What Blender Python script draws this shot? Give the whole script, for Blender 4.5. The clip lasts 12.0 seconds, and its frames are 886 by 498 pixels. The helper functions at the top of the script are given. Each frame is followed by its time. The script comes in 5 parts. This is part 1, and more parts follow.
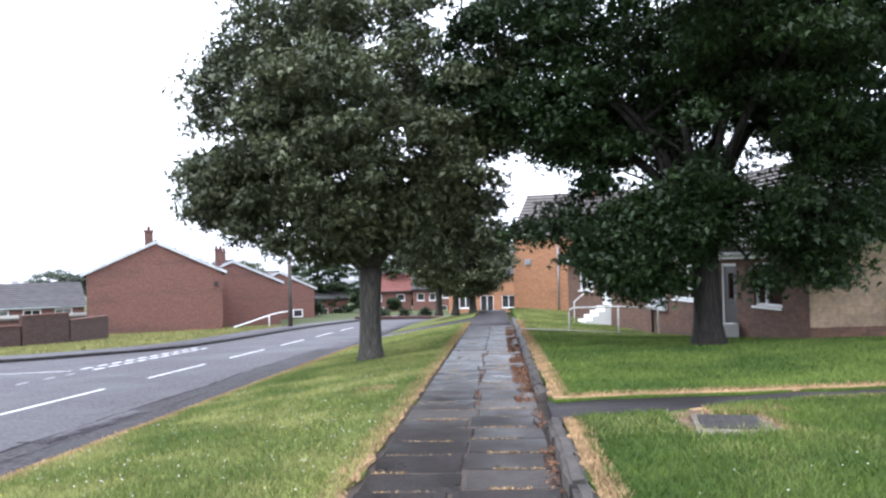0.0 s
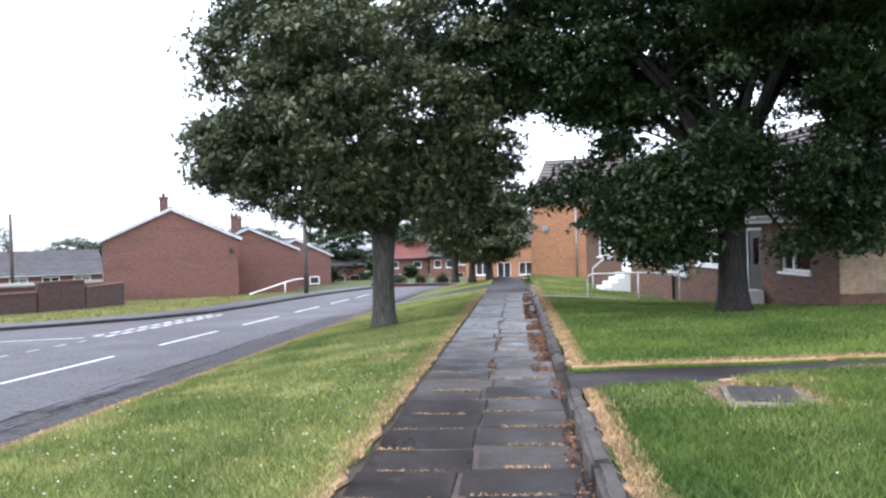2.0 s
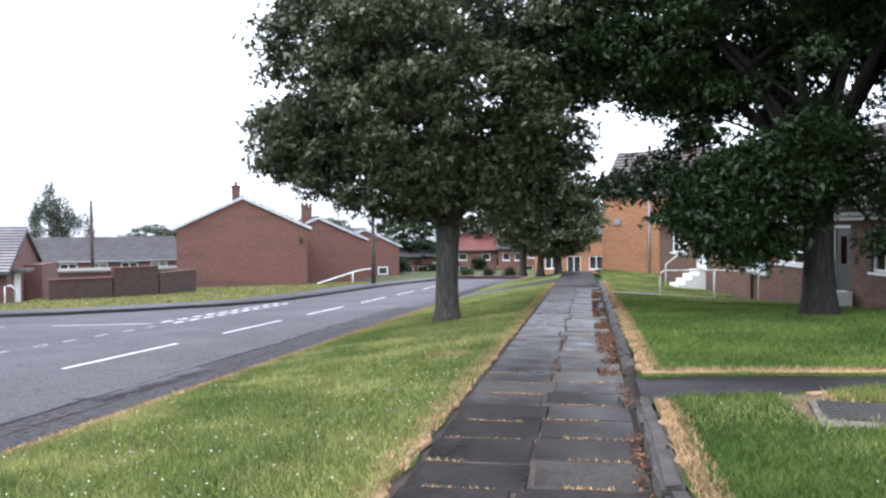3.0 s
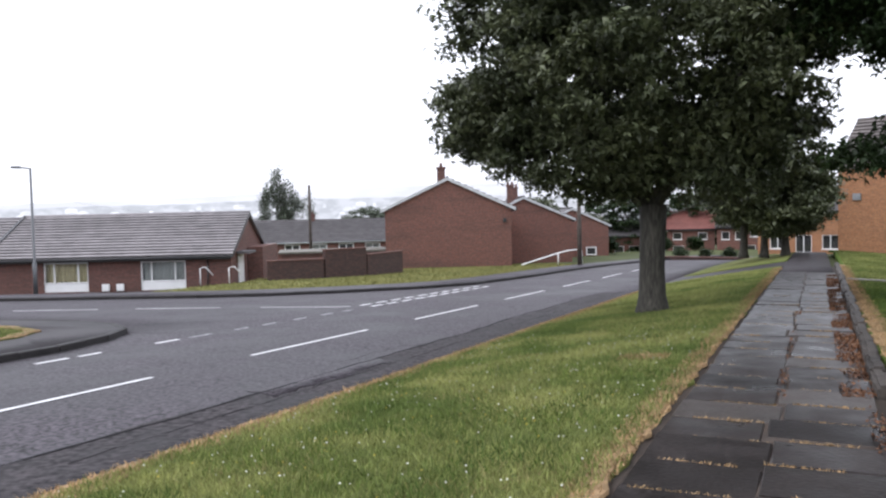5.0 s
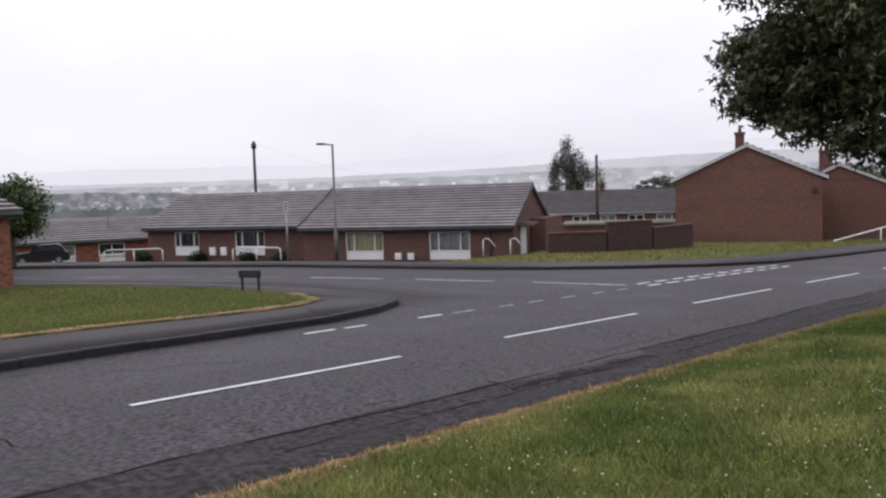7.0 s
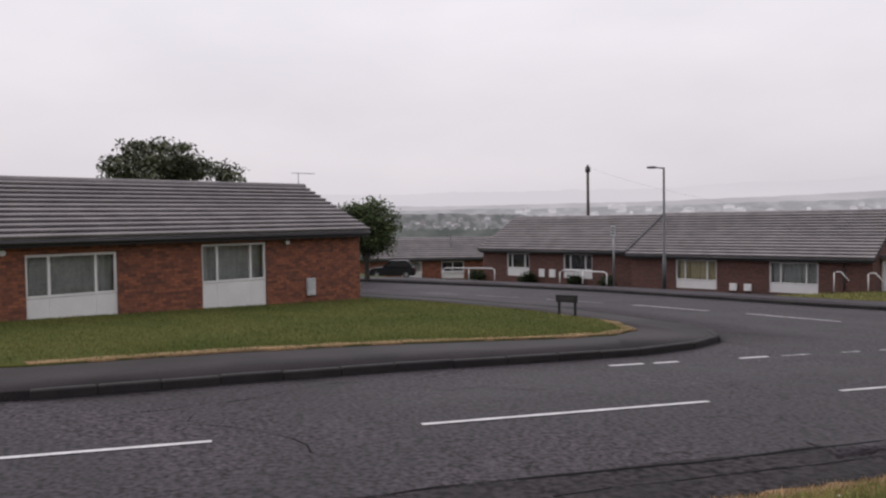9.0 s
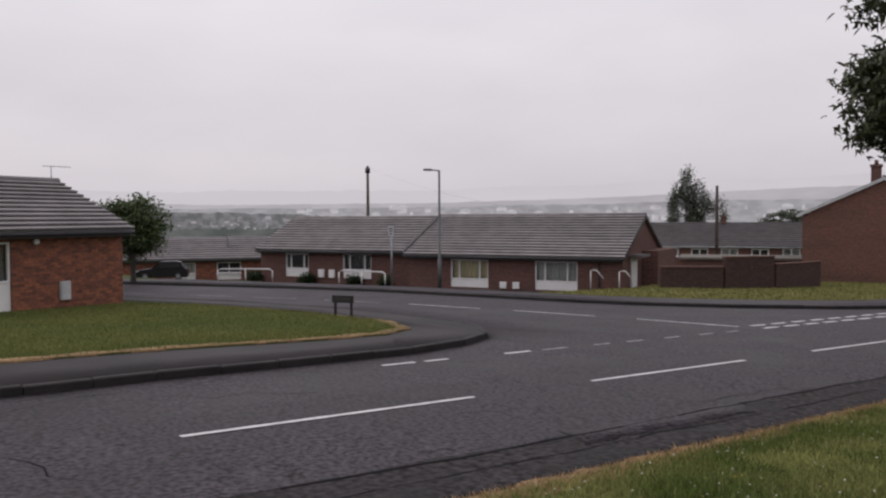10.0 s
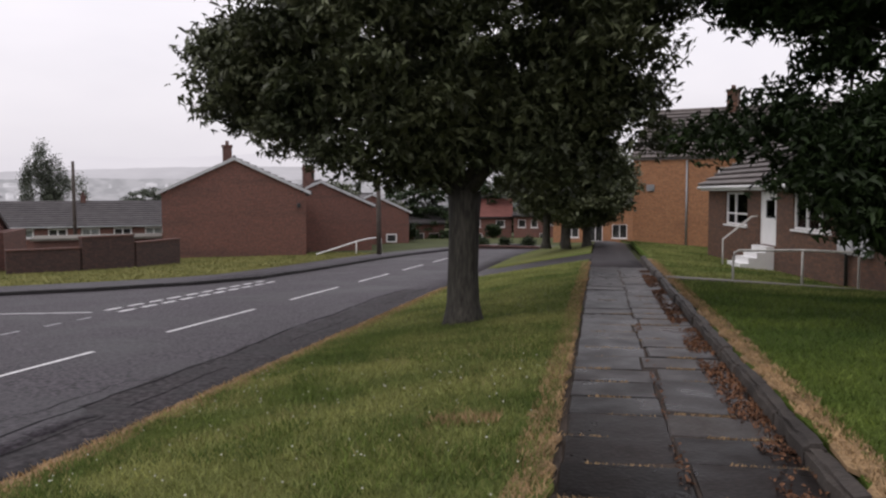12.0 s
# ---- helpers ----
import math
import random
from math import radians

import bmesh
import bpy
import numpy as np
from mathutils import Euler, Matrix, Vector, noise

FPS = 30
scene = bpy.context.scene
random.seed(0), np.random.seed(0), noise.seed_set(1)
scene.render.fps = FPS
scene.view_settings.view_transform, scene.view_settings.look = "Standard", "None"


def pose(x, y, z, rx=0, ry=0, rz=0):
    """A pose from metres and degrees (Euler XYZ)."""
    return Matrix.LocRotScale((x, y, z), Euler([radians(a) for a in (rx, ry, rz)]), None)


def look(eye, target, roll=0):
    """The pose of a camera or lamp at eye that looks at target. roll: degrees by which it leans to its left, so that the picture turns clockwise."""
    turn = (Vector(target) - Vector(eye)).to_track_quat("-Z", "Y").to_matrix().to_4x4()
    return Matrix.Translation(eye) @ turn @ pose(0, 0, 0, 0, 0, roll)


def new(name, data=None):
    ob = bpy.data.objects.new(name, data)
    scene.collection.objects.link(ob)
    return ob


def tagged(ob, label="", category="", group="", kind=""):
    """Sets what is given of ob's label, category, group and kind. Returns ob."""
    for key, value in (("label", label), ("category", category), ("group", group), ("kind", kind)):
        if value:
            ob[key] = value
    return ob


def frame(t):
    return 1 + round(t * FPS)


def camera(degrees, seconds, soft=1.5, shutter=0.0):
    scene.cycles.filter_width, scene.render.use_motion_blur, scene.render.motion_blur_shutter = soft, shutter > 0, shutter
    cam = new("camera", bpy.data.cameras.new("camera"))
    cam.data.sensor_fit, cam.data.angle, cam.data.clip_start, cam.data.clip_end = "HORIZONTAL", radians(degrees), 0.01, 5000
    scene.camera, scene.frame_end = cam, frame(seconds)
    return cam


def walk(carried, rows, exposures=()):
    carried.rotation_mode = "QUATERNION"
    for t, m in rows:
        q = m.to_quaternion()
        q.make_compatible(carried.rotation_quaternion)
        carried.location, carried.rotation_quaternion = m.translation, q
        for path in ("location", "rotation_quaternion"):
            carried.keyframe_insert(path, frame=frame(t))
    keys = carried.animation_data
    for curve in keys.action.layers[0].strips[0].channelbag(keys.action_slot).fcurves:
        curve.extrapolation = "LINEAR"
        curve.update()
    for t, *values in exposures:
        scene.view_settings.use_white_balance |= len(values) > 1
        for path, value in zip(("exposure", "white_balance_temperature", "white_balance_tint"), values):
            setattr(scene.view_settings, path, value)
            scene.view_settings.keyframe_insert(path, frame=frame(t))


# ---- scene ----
cam = camera(57, 12.0, soft=2.3)
PATH = [
    (0, (3.372, -1.336, 1.73), (3.237, 0.659, 1.776), -1.3),
    (0.5, (3.342, -1.264, 1.707), (3.211, 0.732, 1.741), -1.3),
    (1, (3.344, -1.155, 1.691), (3.18, 0.838, 1.72), -0.6),
    (1.5, (3.361, -1.002, 1.68), (3.185, 0.99, 1.691), -0.5),
    (2, (3.385, -0.803, 1.675), (3.206, 1.189, 1.642), -1.4),
    (2.5, (3.406, -0.558, 1.674), (3.209, 1.433, 1.643), -0.4),
    (3, (3.42, -0.272, 1.677), (3.072, 1.697, 1.627), -0.5),
    (3.2, (3.423, -0.148, 1.679), (3.012, 1.808, 1.617), -0.9),
    (4.8, (3.381, 0.952, 1.711), (2.558, 2.773, 1.635), -1.2),
    (5, (3.368, 1.092, 1.717), (2.531, 2.906, 1.624), -1.3),
    (5.5, (3.333, 1.434, 1.73), (2.37, 3.182, 1.599), -1.1),
    (6, (3.292, 1.753, 1.744), (2.195, 3.42, 1.615), -0.6),
    (6.5, (3.251, 2.041, 1.758), (1.998, 3.595, 1.629), -1.9),
    (7, (3.21, 2.292, 1.771), (1.793, 3.696, 1.623), -1.7),
    (7.5, (3.172, 2.502, 1.782), (1.598, 3.726, 1.632), -1.5),
    (7.7, (3.158, 2.575, 1.786), (1.507, 3.699, 1.69), -1.6),
    (9.3, (3.064, 2.971, 1.802), (1.199, 3.688, 1.718), -0.8),
    (9.5, (3.051, 3.011, 1.801), (1.23, 3.834, 1.724), -0.7),
    (10, (3.013, 3.122, 1.796), (1.41, 4.315, 1.718), -0.3),
    (10.5, (2.956, 3.278, 1.786), (1.601, 4.745, 1.702), -0.5),
    (11, (2.87, 3.515, 1.77), (1.805, 5.203, 1.64), -1.2),
    (11.5, (2.737, 3.882, 1.748), (1.991, 5.732, 1.603), 0.3),
    (12, (2.539, 4.437, 1.718), (2.163, 6.396, 1.582), -0.2),
]

walk(cam, [(t, look(eye, target, roll)) for t, eye, target, roll in PATH],
     exposures=[(0.0, 1.75, 5650, 12), (2.5, 1.7, 5650, 12), (3.2, 1.5, 5700, 12), (5.0, 0.95, 6000, 13), (5.5, 0.66, 6150, 14), (6.5, 0.3, 6200, 16), (7.5, 0.05, 6300, 17),
                (9.5, -0.25, 6500, 18), (10.5, -0.38, 6500, 18), (11.5, -0.4, 6500, 18), (12.0, 0.06, 6450, 18)])

# ---- overcast daylight ----
world = bpy.data.worlds.new("overcast_sky")
scene.world = world
world.use_nodes = True
wn, wl = world.node_tree.nodes, world.node_tree.links
wn.clear()
w_out, w_bg = wn.new("ShaderNodeOutputWorld"), wn.new("ShaderNodeBackground")
w_sky = wn.new("ShaderNodeTexSky")
w_sky.sky_type = 'NISHITA'
w_sky.sun_disc = False
w_sky.sun_elevation, w_sky.sun_rotation = radians(52), radians(215)
w_sky.air_density, w_sky.dust_density = 1.5, 4.0
w_co = wn.new("ShaderNodeTexCoord")
w_map = wn.new("ShaderNodeMapping")
w_map.inputs["Scale"].default_value = (1.2, 1.2, 3.6)
w_noise = wn.new("ShaderNodeTexNoise")
w_noise.inputs["Scale"].default_value, w_noise.inputs["Detail"].default_value = 1.6, 5.0
w_ramp = wn.new("ShaderNodeValToRGB")
w_ramp.color_ramp.elements[0].position, w_ramp.color_ramp.elements[0].color = 0.32, (0.88, 0.88, 0.905, 1)
w_ramp.color_ramp.elements[1].position, w_ramp.color_ramp.elements[1].color = 0.68, (1.04, 1.03, 1.04, 1)
w_dim = wn.new("ShaderNodeMix")
w_dim.data_type = 'RGBA'
w_dim.blend_type = 'MULTIPLY'
w_dim.inputs["Factor"].default_value = 1.0
w_dim.inputs["B"].default_value = (0.1, 0.1, 0.1, 1)
w_mix = wn.new("ShaderNodeMix")
w_mix.data_type = 'RGBA'
w_mix.inputs["Factor"].default_value = 0.9
wl.new(w_co.outputs["Generated"], w_map.inputs["Vector"])
wl.new(w_map.outputs["Vector"], w_noise.inputs["Vector"])
wl.new(w_noise.outputs["Fac"], w_ramp.inputs["Fac"])
wl.new(w_sky.outputs["Color"], w_dim.inputs["A"])
wl.new(w_dim.outputs["Result"], w_mix.inputs["A"])
wl.new(w_ramp.outputs["Color"], w_mix.inputs["B"])
w_sep, w_low, w_veil = wn.new("ShaderNodeSeparateXYZ"), wn.new("ShaderNodeMapRange"), wn.new("ShaderNodeMix")
w_low.inputs["From Min"].default_value, w_low.inputs["From Max"].default_value = 0.0, 0.45
w_low.inputs["To Min"].default_value, w_low.inputs["To Max"].default_value = 0.85, 1.17
w_veil.data_type = 'RGBA'
w_veil.blend_type = 'MULTIPLY'
w_veil.inputs["Factor"].default_value = 1.0
wl.new(w_co.outputs["Generated"], w_sep.inputs["Vector"])
wl.new(w_sep.outputs["Z"], w_low.inputs["Value"])
wl.new(w_mix.outputs["Result"], w_veil.inputs["A"])
wl.new(w_low.outputs["Result"], w_veil.inputs["B"])
wl.new(w_veil.outputs["Result"], w_bg.inputs["Color"])
w_bg.inputs["Strength"].default_value = 1.0
wl.new(w_bg.outputs["Background"], w_out.inputs["Surface"])
sun = new("sun", bpy.data.lights.new("sun", 'SUN'))
sun.data.energy, sun.data.angle, sun.data.color = 0.6, radians(25), (1.0, 0.97, 0.93)
sun.matrix_world = look((-30, -25, 60), (0, 12, 0))


# ---- materials ----
def mat(name, base, rough=0.8, metal=0.0, scale=3.0, vary=0.25, fine=40.0, fine_vary=0.15, bump=0.2, dark=None,
        per_object=0.0, spec=0.5, patch=0.5, translucent=0.0, island=0.0, rough_vary=0.0, stretch=None):
    """A surface with two sizes of mottling and a fine relief; dark: the colour of its stains."""
    m = bpy.data.materials.new(name)
    m.use_nodes = True
    n, l = m.node_tree.nodes, m.node_tree.links
    b = n["Principled BSDF"]
    b.inputs["Roughness"].default_value, b.inputs["Metallic"].default_value = rough, metal
    b.inputs["Specular IOR Level"].default_value = spec
    co = n.new("ShaderNodeTexCoord")
    big, small = n.new("ShaderNodeTexNoise"), n.new("ShaderNodeTexNoise")
    big.inputs["Scale"].default_value, big.inputs["Detail"].default_value = scale, 4
    small.inputs["Scale"].default_value, small.inputs["Detail"].default_value = fine, 3
    geo = n.new("ShaderNodeNewGeometry")
    where = geo.outputs["Position"]
    if stretch:
        mp = n.new("ShaderNodeMapping")
        mp.inputs["Scale"].default_value = stretch
        l.new(where, mp.inputs["Vector"])
        where = mp.outputs["Vector"]
    for t in (big, small):
        l.new(where, t.inputs["Vector"])
    ramp = n.new("ShaderNodeMapRange")
    ramp.inputs["From Min"].default_value, ramp.inputs["From Max"].default_value = patch - 0.16, patch + 0.16
    l.new(big.outputs["Fac"], ramp.inputs["Value"])
    mix = n.new("ShaderNodeMix")
    mix.data_type = 'RGBA'
    d = dark or tuple(c * (1 - vary) for c in base)
    mix.inputs["A"].default_value, mix.inputs["B"].default_value = (*d, 1), (*base, 1)
    l.new(ramp.outputs["Result"], mix.inputs["Factor"])
    grain = n.new("ShaderNodeMapRange")
    grain.inputs["From Min"].default_value, grain.inputs["From Max"].default_value = 0.3, 0.7
    grain.inputs["To Min"].default_value, grain.inputs["To Max"].default_value = 1 - fine_vary, 1 + fine_vary
    l.new(small.outputs["Fac"], grain.inputs["Value"])
    value = grain.outputs["Result"]
    if per_object or island:
        info = n.new("ShaderNodeObjectInfo") if per_object else geo
        rnd = info.outputs["Random"] if per_object else geo.outputs["Random Per Island"]
        amount = per_object or island
        r2 = n.new("ShaderNodeMapRange")
        r2.inputs["To Min"].default_value, r2.inputs["To Max"].default_value = 1 - amount, 1 + amount
        l.new(rnd, r2.inputs["Value"])
        mul = n.new("ShaderNodeMath")
        mul.operation = 'MULTIPLY'
        l.new(value, mul.inputs[0])
        l.new(r2.outputs["Result"], mul.inputs[1])
        value = mul.outputs["Value"]
    hsv = n.new("ShaderNodeHueSaturation")
    l.new(mix.outputs["Result"], hsv.inputs["Color"])
    l.new(value, hsv.inputs["Value"])
    l.new(hsv.outputs["Color"], b.inputs["Base Color"])
    if rough_vary:
        rv = n.new("ShaderNodeMapRange")
        rv.inputs["To Min"].default_value, rv.inputs["To Max"].default_value = rough - rough_vary, min(1, rough + rough_vary)
        l.new(ramp.outputs["Result"], rv.inputs["Value"])
        l.new(rv.outputs["Result"], b.inputs["Roughness"])
    if bump:
        bp = n.new("ShaderNodeBump")
        bp.inputs["Strength"].default_value, bp.inputs["Distance"].default_value = bump, 0.02
        l.new(small.outputs["Fac"], bp.inputs["Height"])
        l.new(bp.outputs["Normal"], b.inputs["Normal"])
    if translucent:
        tr, add = n.new("ShaderNodeBsdfTranslucent"), n.new("ShaderNodeMixShader")
        add.inputs["Fac"].default_value = translucent
        l.new(hsv.outputs["Color"], tr.inputs["Color"])
        l.new(b.outputs["BSDF"], add.inputs[1])
        l.new(tr.outputs["BSDF"], add.inputs[2])
        l.new(add.outputs["Shader"], n["Material Output"].inputs["Surface"])
    return m


def brick_mat(name, one, two, mortar, vary=0.25, stain=(0.05, 0.035, 0.03)):
    m = bpy.data.materials.new(name)
    m.use_nodes = True
    n, l = m.node_tree.nodes, m.node_tree.links
    b = n["Principled BSDF"]
    b.inputs["Roughness"].default_value = 0.85
    co, sep, add, com = n.new("ShaderNodeTexCoord"), n.new("ShaderNodeSeparateXYZ"), n.new("ShaderNodeMath"), n.new("ShaderNodeCombineXYZ")
    l.new(co.outputs["Object"], sep.inputs["Vector"])
    l.new(sep.outputs["X"], add.inputs[0])
    l.new(sep.outputs["Y"], add.inputs[1])
    l.new(add.outputs["Value"], com.inputs["X"])
    l.new(sep.outputs["Z"], com.inputs["Y"])
    br = n.new("ShaderNodeTexBrick")
    br.inputs["Scale"].default_value = 1.0
    br.inputs["Brick Width"].default_value, br.inputs["Row Height"].default_value = 0.225, 0.075
    br.inputs["Mortar Size"].default_value, br.inputs["Mortar Smooth"].default_value = 0.007, 0.2
    br.inputs["Color1"].default_value, br.inputs["Color2"].default_value = (*one, 1), (*two, 1)
    br.inputs["Mortar"].default_value = (*mortar, 1)
    l.new(com.outputs["Vector"], br.inputs["Vector"])
    big, small = n.new("ShaderNodeTexNoise"), n.new("ShaderNodeTexNoise")
    big.inputs["Scale"].default_value, big.inputs["Detail"].default_value = 0.7, 5
    small.inputs["Scale"].default_value = 9
    bands = n.new("ShaderNodeMapping")
    bands.inputs["Scale"].default_value = (0.35, 0.35, 1.8)
    l.new(co.outputs["Object"], bands.inputs["Vector"])
    l.new(bands.outputs["Vector"], big.inputs["Vector"])
    l.new(co.outputs["Object"], small.inputs["Vector"])
    r1 = n.new("ShaderNodeMapRange")
    r1.inputs["From Min"].default_value, r1.inputs["From Max"].default_value = 0.52, 0.75
    r1.inputs["To Max"].default_value = vary
    l.new(big.outputs["Fac"], r1.inputs["Value"])
    mix = n.new("ShaderNodeMix")
    mix.data_type = 'RGBA'
    mix.inputs["B"].default_value = (*stain, 1)
    l.new(r1.outputs["Result"], mix.inputs["Factor"])
    l.new(br.outputs["Color"], mix.inputs["A"])
    r2 = n.new("ShaderNodeMapRange")
    r2.inputs["From Min"].default_value, r2.inputs["From Max"].default_value = 0.3, 0.7
    r2.inputs["To Min"].default_value, r2.inputs["To Max"].default_value = 0.78, 1.2
    l.new(small.outputs["Fac"], r2.inputs["Value"])
    hsv = n.new("ShaderNodeHueSaturation")
    l.new(mix.outputs["Result"], hsv.inputs["Color"])
    l.new(r2.outputs["Result"], hsv.inputs["Value"])
    l.new(hsv.outputs["Color"], b.inputs["Base Color"])
    bp = n.new("ShaderNodeBump")
    bp.inputs["Strength"].default_value, bp.inputs["Distance"].default_value, bp.invert = 0.6, 0.01, True
    l.new(br.outputs["Fac"], bp.inputs["Height"])
    l.new(bp.outputs["Normal"], b.inputs["Normal"])
    return m


def glass_mat(name):
    m = bpy.data.materials.new(name)
    m.use_nodes = True
    n, l = m.node_tree.nodes, m.node_tree.links
    n.remove(n["Principled BSDF"])
    gl, tr, mix, fr = n.new("ShaderNodeBsdfGlossy"), n.new("ShaderNodeBsdfTransparent"), n.new("ShaderNodeMixShader"), n.new("ShaderNodeFresnel")
    gl.inputs["Roughness"].default_value = 0.03
    fr.inputs["IOR"].default_value = 1.5
    l.new(fr.outputs["Fac"], mix.inputs["Fac"])
    l.new(tr.outputs["BSDF"], mix.inputs[1])
    l.new(gl.outputs["BSDF"], mix.inputs[2])
    l.new(mix.outputs["Shader"], n["Material Output"].inputs["Surface"])
    return m


M_ASPHALT = mat("worn_damp_asphalt", (0.055, 0.048, 0.055), 0.6, scale=0.5, vary=0.5, fine=17, fine_vary=1.0, bump=0.3, rough_vary=0.08, spec=0.15)
M_ASPHALT_OLD = mat("crumbling_edge_asphalt", (0.036, 0.031, 0.033), 0.72, scale=1.4, vary=0.55, fine=13, fine_vary=1.0, bump=0.6, rough_vary=0.08, spec=0.12)
M_PAVE = mat("old_dark_tarmac", (0.034, 0.029, 0.031), 0.62, scale=0.8, vary=0.5, fine=40, fine_vary=0.5, bump=0.3, spec=0.2)
M_TAR = mat("tar_seam", (0.012, 0.012, 0.013), 0.95, spec=0.1, fine=60, bump=0.3)
M_SLAB = mat("damp_concrete_slab", (0.019, 0.0152, 0.014), 0.36, scale=2.2, vary=0.5, fine=30, fine_vary=0.5, bump=0.2, per_object=0.45, rough_vary=0.1, spec=0.15)
M_SLAB_PALE = mat("drier_concrete_slab", (0.056, 0.048, 0.043), 0.42, scale=2.2, vary=0.4, fine=30, fine_vary=0.4, bump=0.25, per_object=0.25, rough_vary=0.1, spec=0.15)
M_JOINT = mat("joint_soil", (0.055, 0.038, 0.027), 0.95, scale=3, vary=0.5, fine=60)
M_KERB_DK = mat("dark_concrete_kerb", (0.022, 0.019, 0.019), 0.75, scale=3, vary=0.5, fine=30, fine_vary=0.25, bump=0.4, per_object=0.2)
M_KERB = mat("weathered_kerb_stone", (0.058, 0.048, 0.04), 0.8, scale=3, vary=0.5, fine=30, fine_vary=0.25, bump=0.5, per_object=0.2)
M_LINE = mat("worn_road_paint", (0.72, 0.72, 0.72), 0.6, scale=5, vary=0.2, fine=30, fine_vary=0.12, bump=0.1)
M_LINE_OLD = mat("faded_road_paint", (0.42, 0.42, 0.43), 0.65, scale=6, dark=(0.14, 0.14, 0.15), fine=30, bump=0.1)
M_GRASS = mat("mown_grass_turf", (0.11, 0.115, 0.03), 0.95, scale=0.5, dark=(0.08, 0.1, 0.024), fine=22, fine_vary=0.35, bump=0.6, spec=0.2)
M_BLADE = mat("grass_blade", (0.275, 0.285, 0.095), 0.75, scale=0.7, dark=(0.105, 0.145, 0.036), fine=12, fine_vary=0.25, bump=0, island=0.4, translucent=0.35, spec=0.3)
M_LUSH = mat("lush_lawn_turf", (0.07, 0.1, 0.02), 0.95, scale=0.6, dark=(0.05, 0.08, 0.016), fine=22, fine_vary=0.35, bump=0.6, spec=0.05)
M_LUSH_BLADE = mat("lush_grass_blade", (0.132, 0.178, 0.036), 0.75, scale=0.6, dark=(0.05, 0.09, 0.016), fine=12, fine_vary=0.25, bump=0, island=0.4, translucent=0.35, spec=0.3)
M_OLIVE = mat("olive_lawn_turf", (0.095, 0.1, 0.03), 0.95, scale=0.5, dark=(0.065, 0.085, 0.024), fine=22, fine_vary=0.35, bump=0.6, spec=0.05)
M_OLIVE_BLADE = mat("olive_grass_blade", (0.19, 0.19, 0.06), 0.75, scale=0.35, dark=(0.095, 0.13, 0.034), fine=12, fine_vary=0.25, bump=0, island=0.4, translucent=0.3, spec=0.3)
M_BANK = mat("straggly_bank_grass", (0.17, 0.165, 0.055), 0.95, scale=0.8, dark=(0.12, 0.125, 0.042), fine=14, fine_vary=0.3, bump=0.5, spec=0.08)
M_BANK_BLADE = mat("straggly_grass_blade", (0.2, 0.19, 0.07), 0.85, scale=0.8, dark=(0.13, 0.135, 0.045), fine=12, bump=0, island=0.25, spec=0.2)
M_DRY = mat("dry_strimmed_grass", (0.34, 0.225, 0.12), 0.9, scale=2, dark=(0.22, 0.15, 0.08), fine=25, fine_vary=0.35, bump=0.5, spec=0.2)
M_LITTER = mat("brown_leaf_litter", (0.17, 0.085, 0.045), 0.85, scale=3, dark=(0.1, 0.048, 0.027), fine=12, bump=0, island=0.4, spec=0.2)
M_DRY_BLADE = mat("dry_grass_blade", (0.37, 0.25, 0.13), 0.85, scale=2, dark=(0.24, 0.165, 0.085), fine=12, bump=0, island=0.4, spec=0.2)
M_FIELD = mat("distant_field", (0.08, 0.09, 0.04), 0.95, scale=0.02, dark=(0.055, 0.065, 0.035), fine=0.4, fine_vary=0.2, bump=0, spec=0.05)
M_LEAF = mat("broad_leaf", (0.1, 0.112, 0.056), 0.5, scale=0.9, dark=(0.046, 0.058, 0.027), fine=6, bump=0, island=0.5, translucent=0.1, spec=0.4)
M_LEAF2 = mat("dark_oak_leaf", (0.028, 0.05, 0.014), 0.55, scale=0.8, dark=(0.016, 0.03, 0.009), fine=6, bump=0, island=0.45, translucent=0.3, spec=0.4)
M_LEAF3 = mat("pale_leaf", (0.085, 0.12, 0.045), 0.6, scale=0.5, dark=(0.06, 0.085, 0.035), fine=4, bump=0, island=0.4, translucent=0.3, spec=0.4)
# Leaf for far trees, greyer and paler: distance haze is put into its colour.
M_LEAF_HAZE = mat("haze_paled_leaf", (0.12, 0.14, 0.1), 0.7, scale=0.5, dark=(0.085, 0.1, 0.072), fine=4, bump=0, island=0.35, translucent=0.3, spec=0.3)
M_BARK_DK = mat("dark_oak_bark", (0.026, 0.023, 0.02), 0.9, scale=4, vary=0.4, fine=26, fine_vary=0.5, bump=1.0, spec=0.2, stretch=(1, 1, 0.18))
M_BARK = mat("ridged_bark", (0.062, 0.057, 0.046), 0.9, scale=3, dark=(0.028, 0.026, 0.021), fine=26, fine_vary=0.55, bump=1.0, stretch=(1, 1, 0.18))
M_BRICK_RED = brick_mat("red_brown_brick", (0.17, 0.07, 0.05), (0.125, 0.053, 0.04), (0.12, 0.085, 0.072), 0.55)
M_BRICK_B = brick_mat("rustic_orange_brick", (0.31, 0.105, 0.05), (0.13, 0.045, 0.03), (0.10, 0.072, 0.06), 0.5)
M_BRICK_RB = brick_mat("brown_brick", (0.14, 0.066, 0.037), (0.08, 0.04, 0.026), (0.085, 0.06, 0.046), 0.4)
M_BRICK_DK = brick_mat("dark_brown_brick", (0.145, 0.062, 0.047), (0.1, 0.045, 0.036), (0.10, 0.08, 0.07), 0.4)
M_BRICK_OR = brick_mat("orange_brick", (0.36, 0.165, 0.075), (0.28, 0.125, 0.058), (0.22, 0.15, 0.10), 0.3)
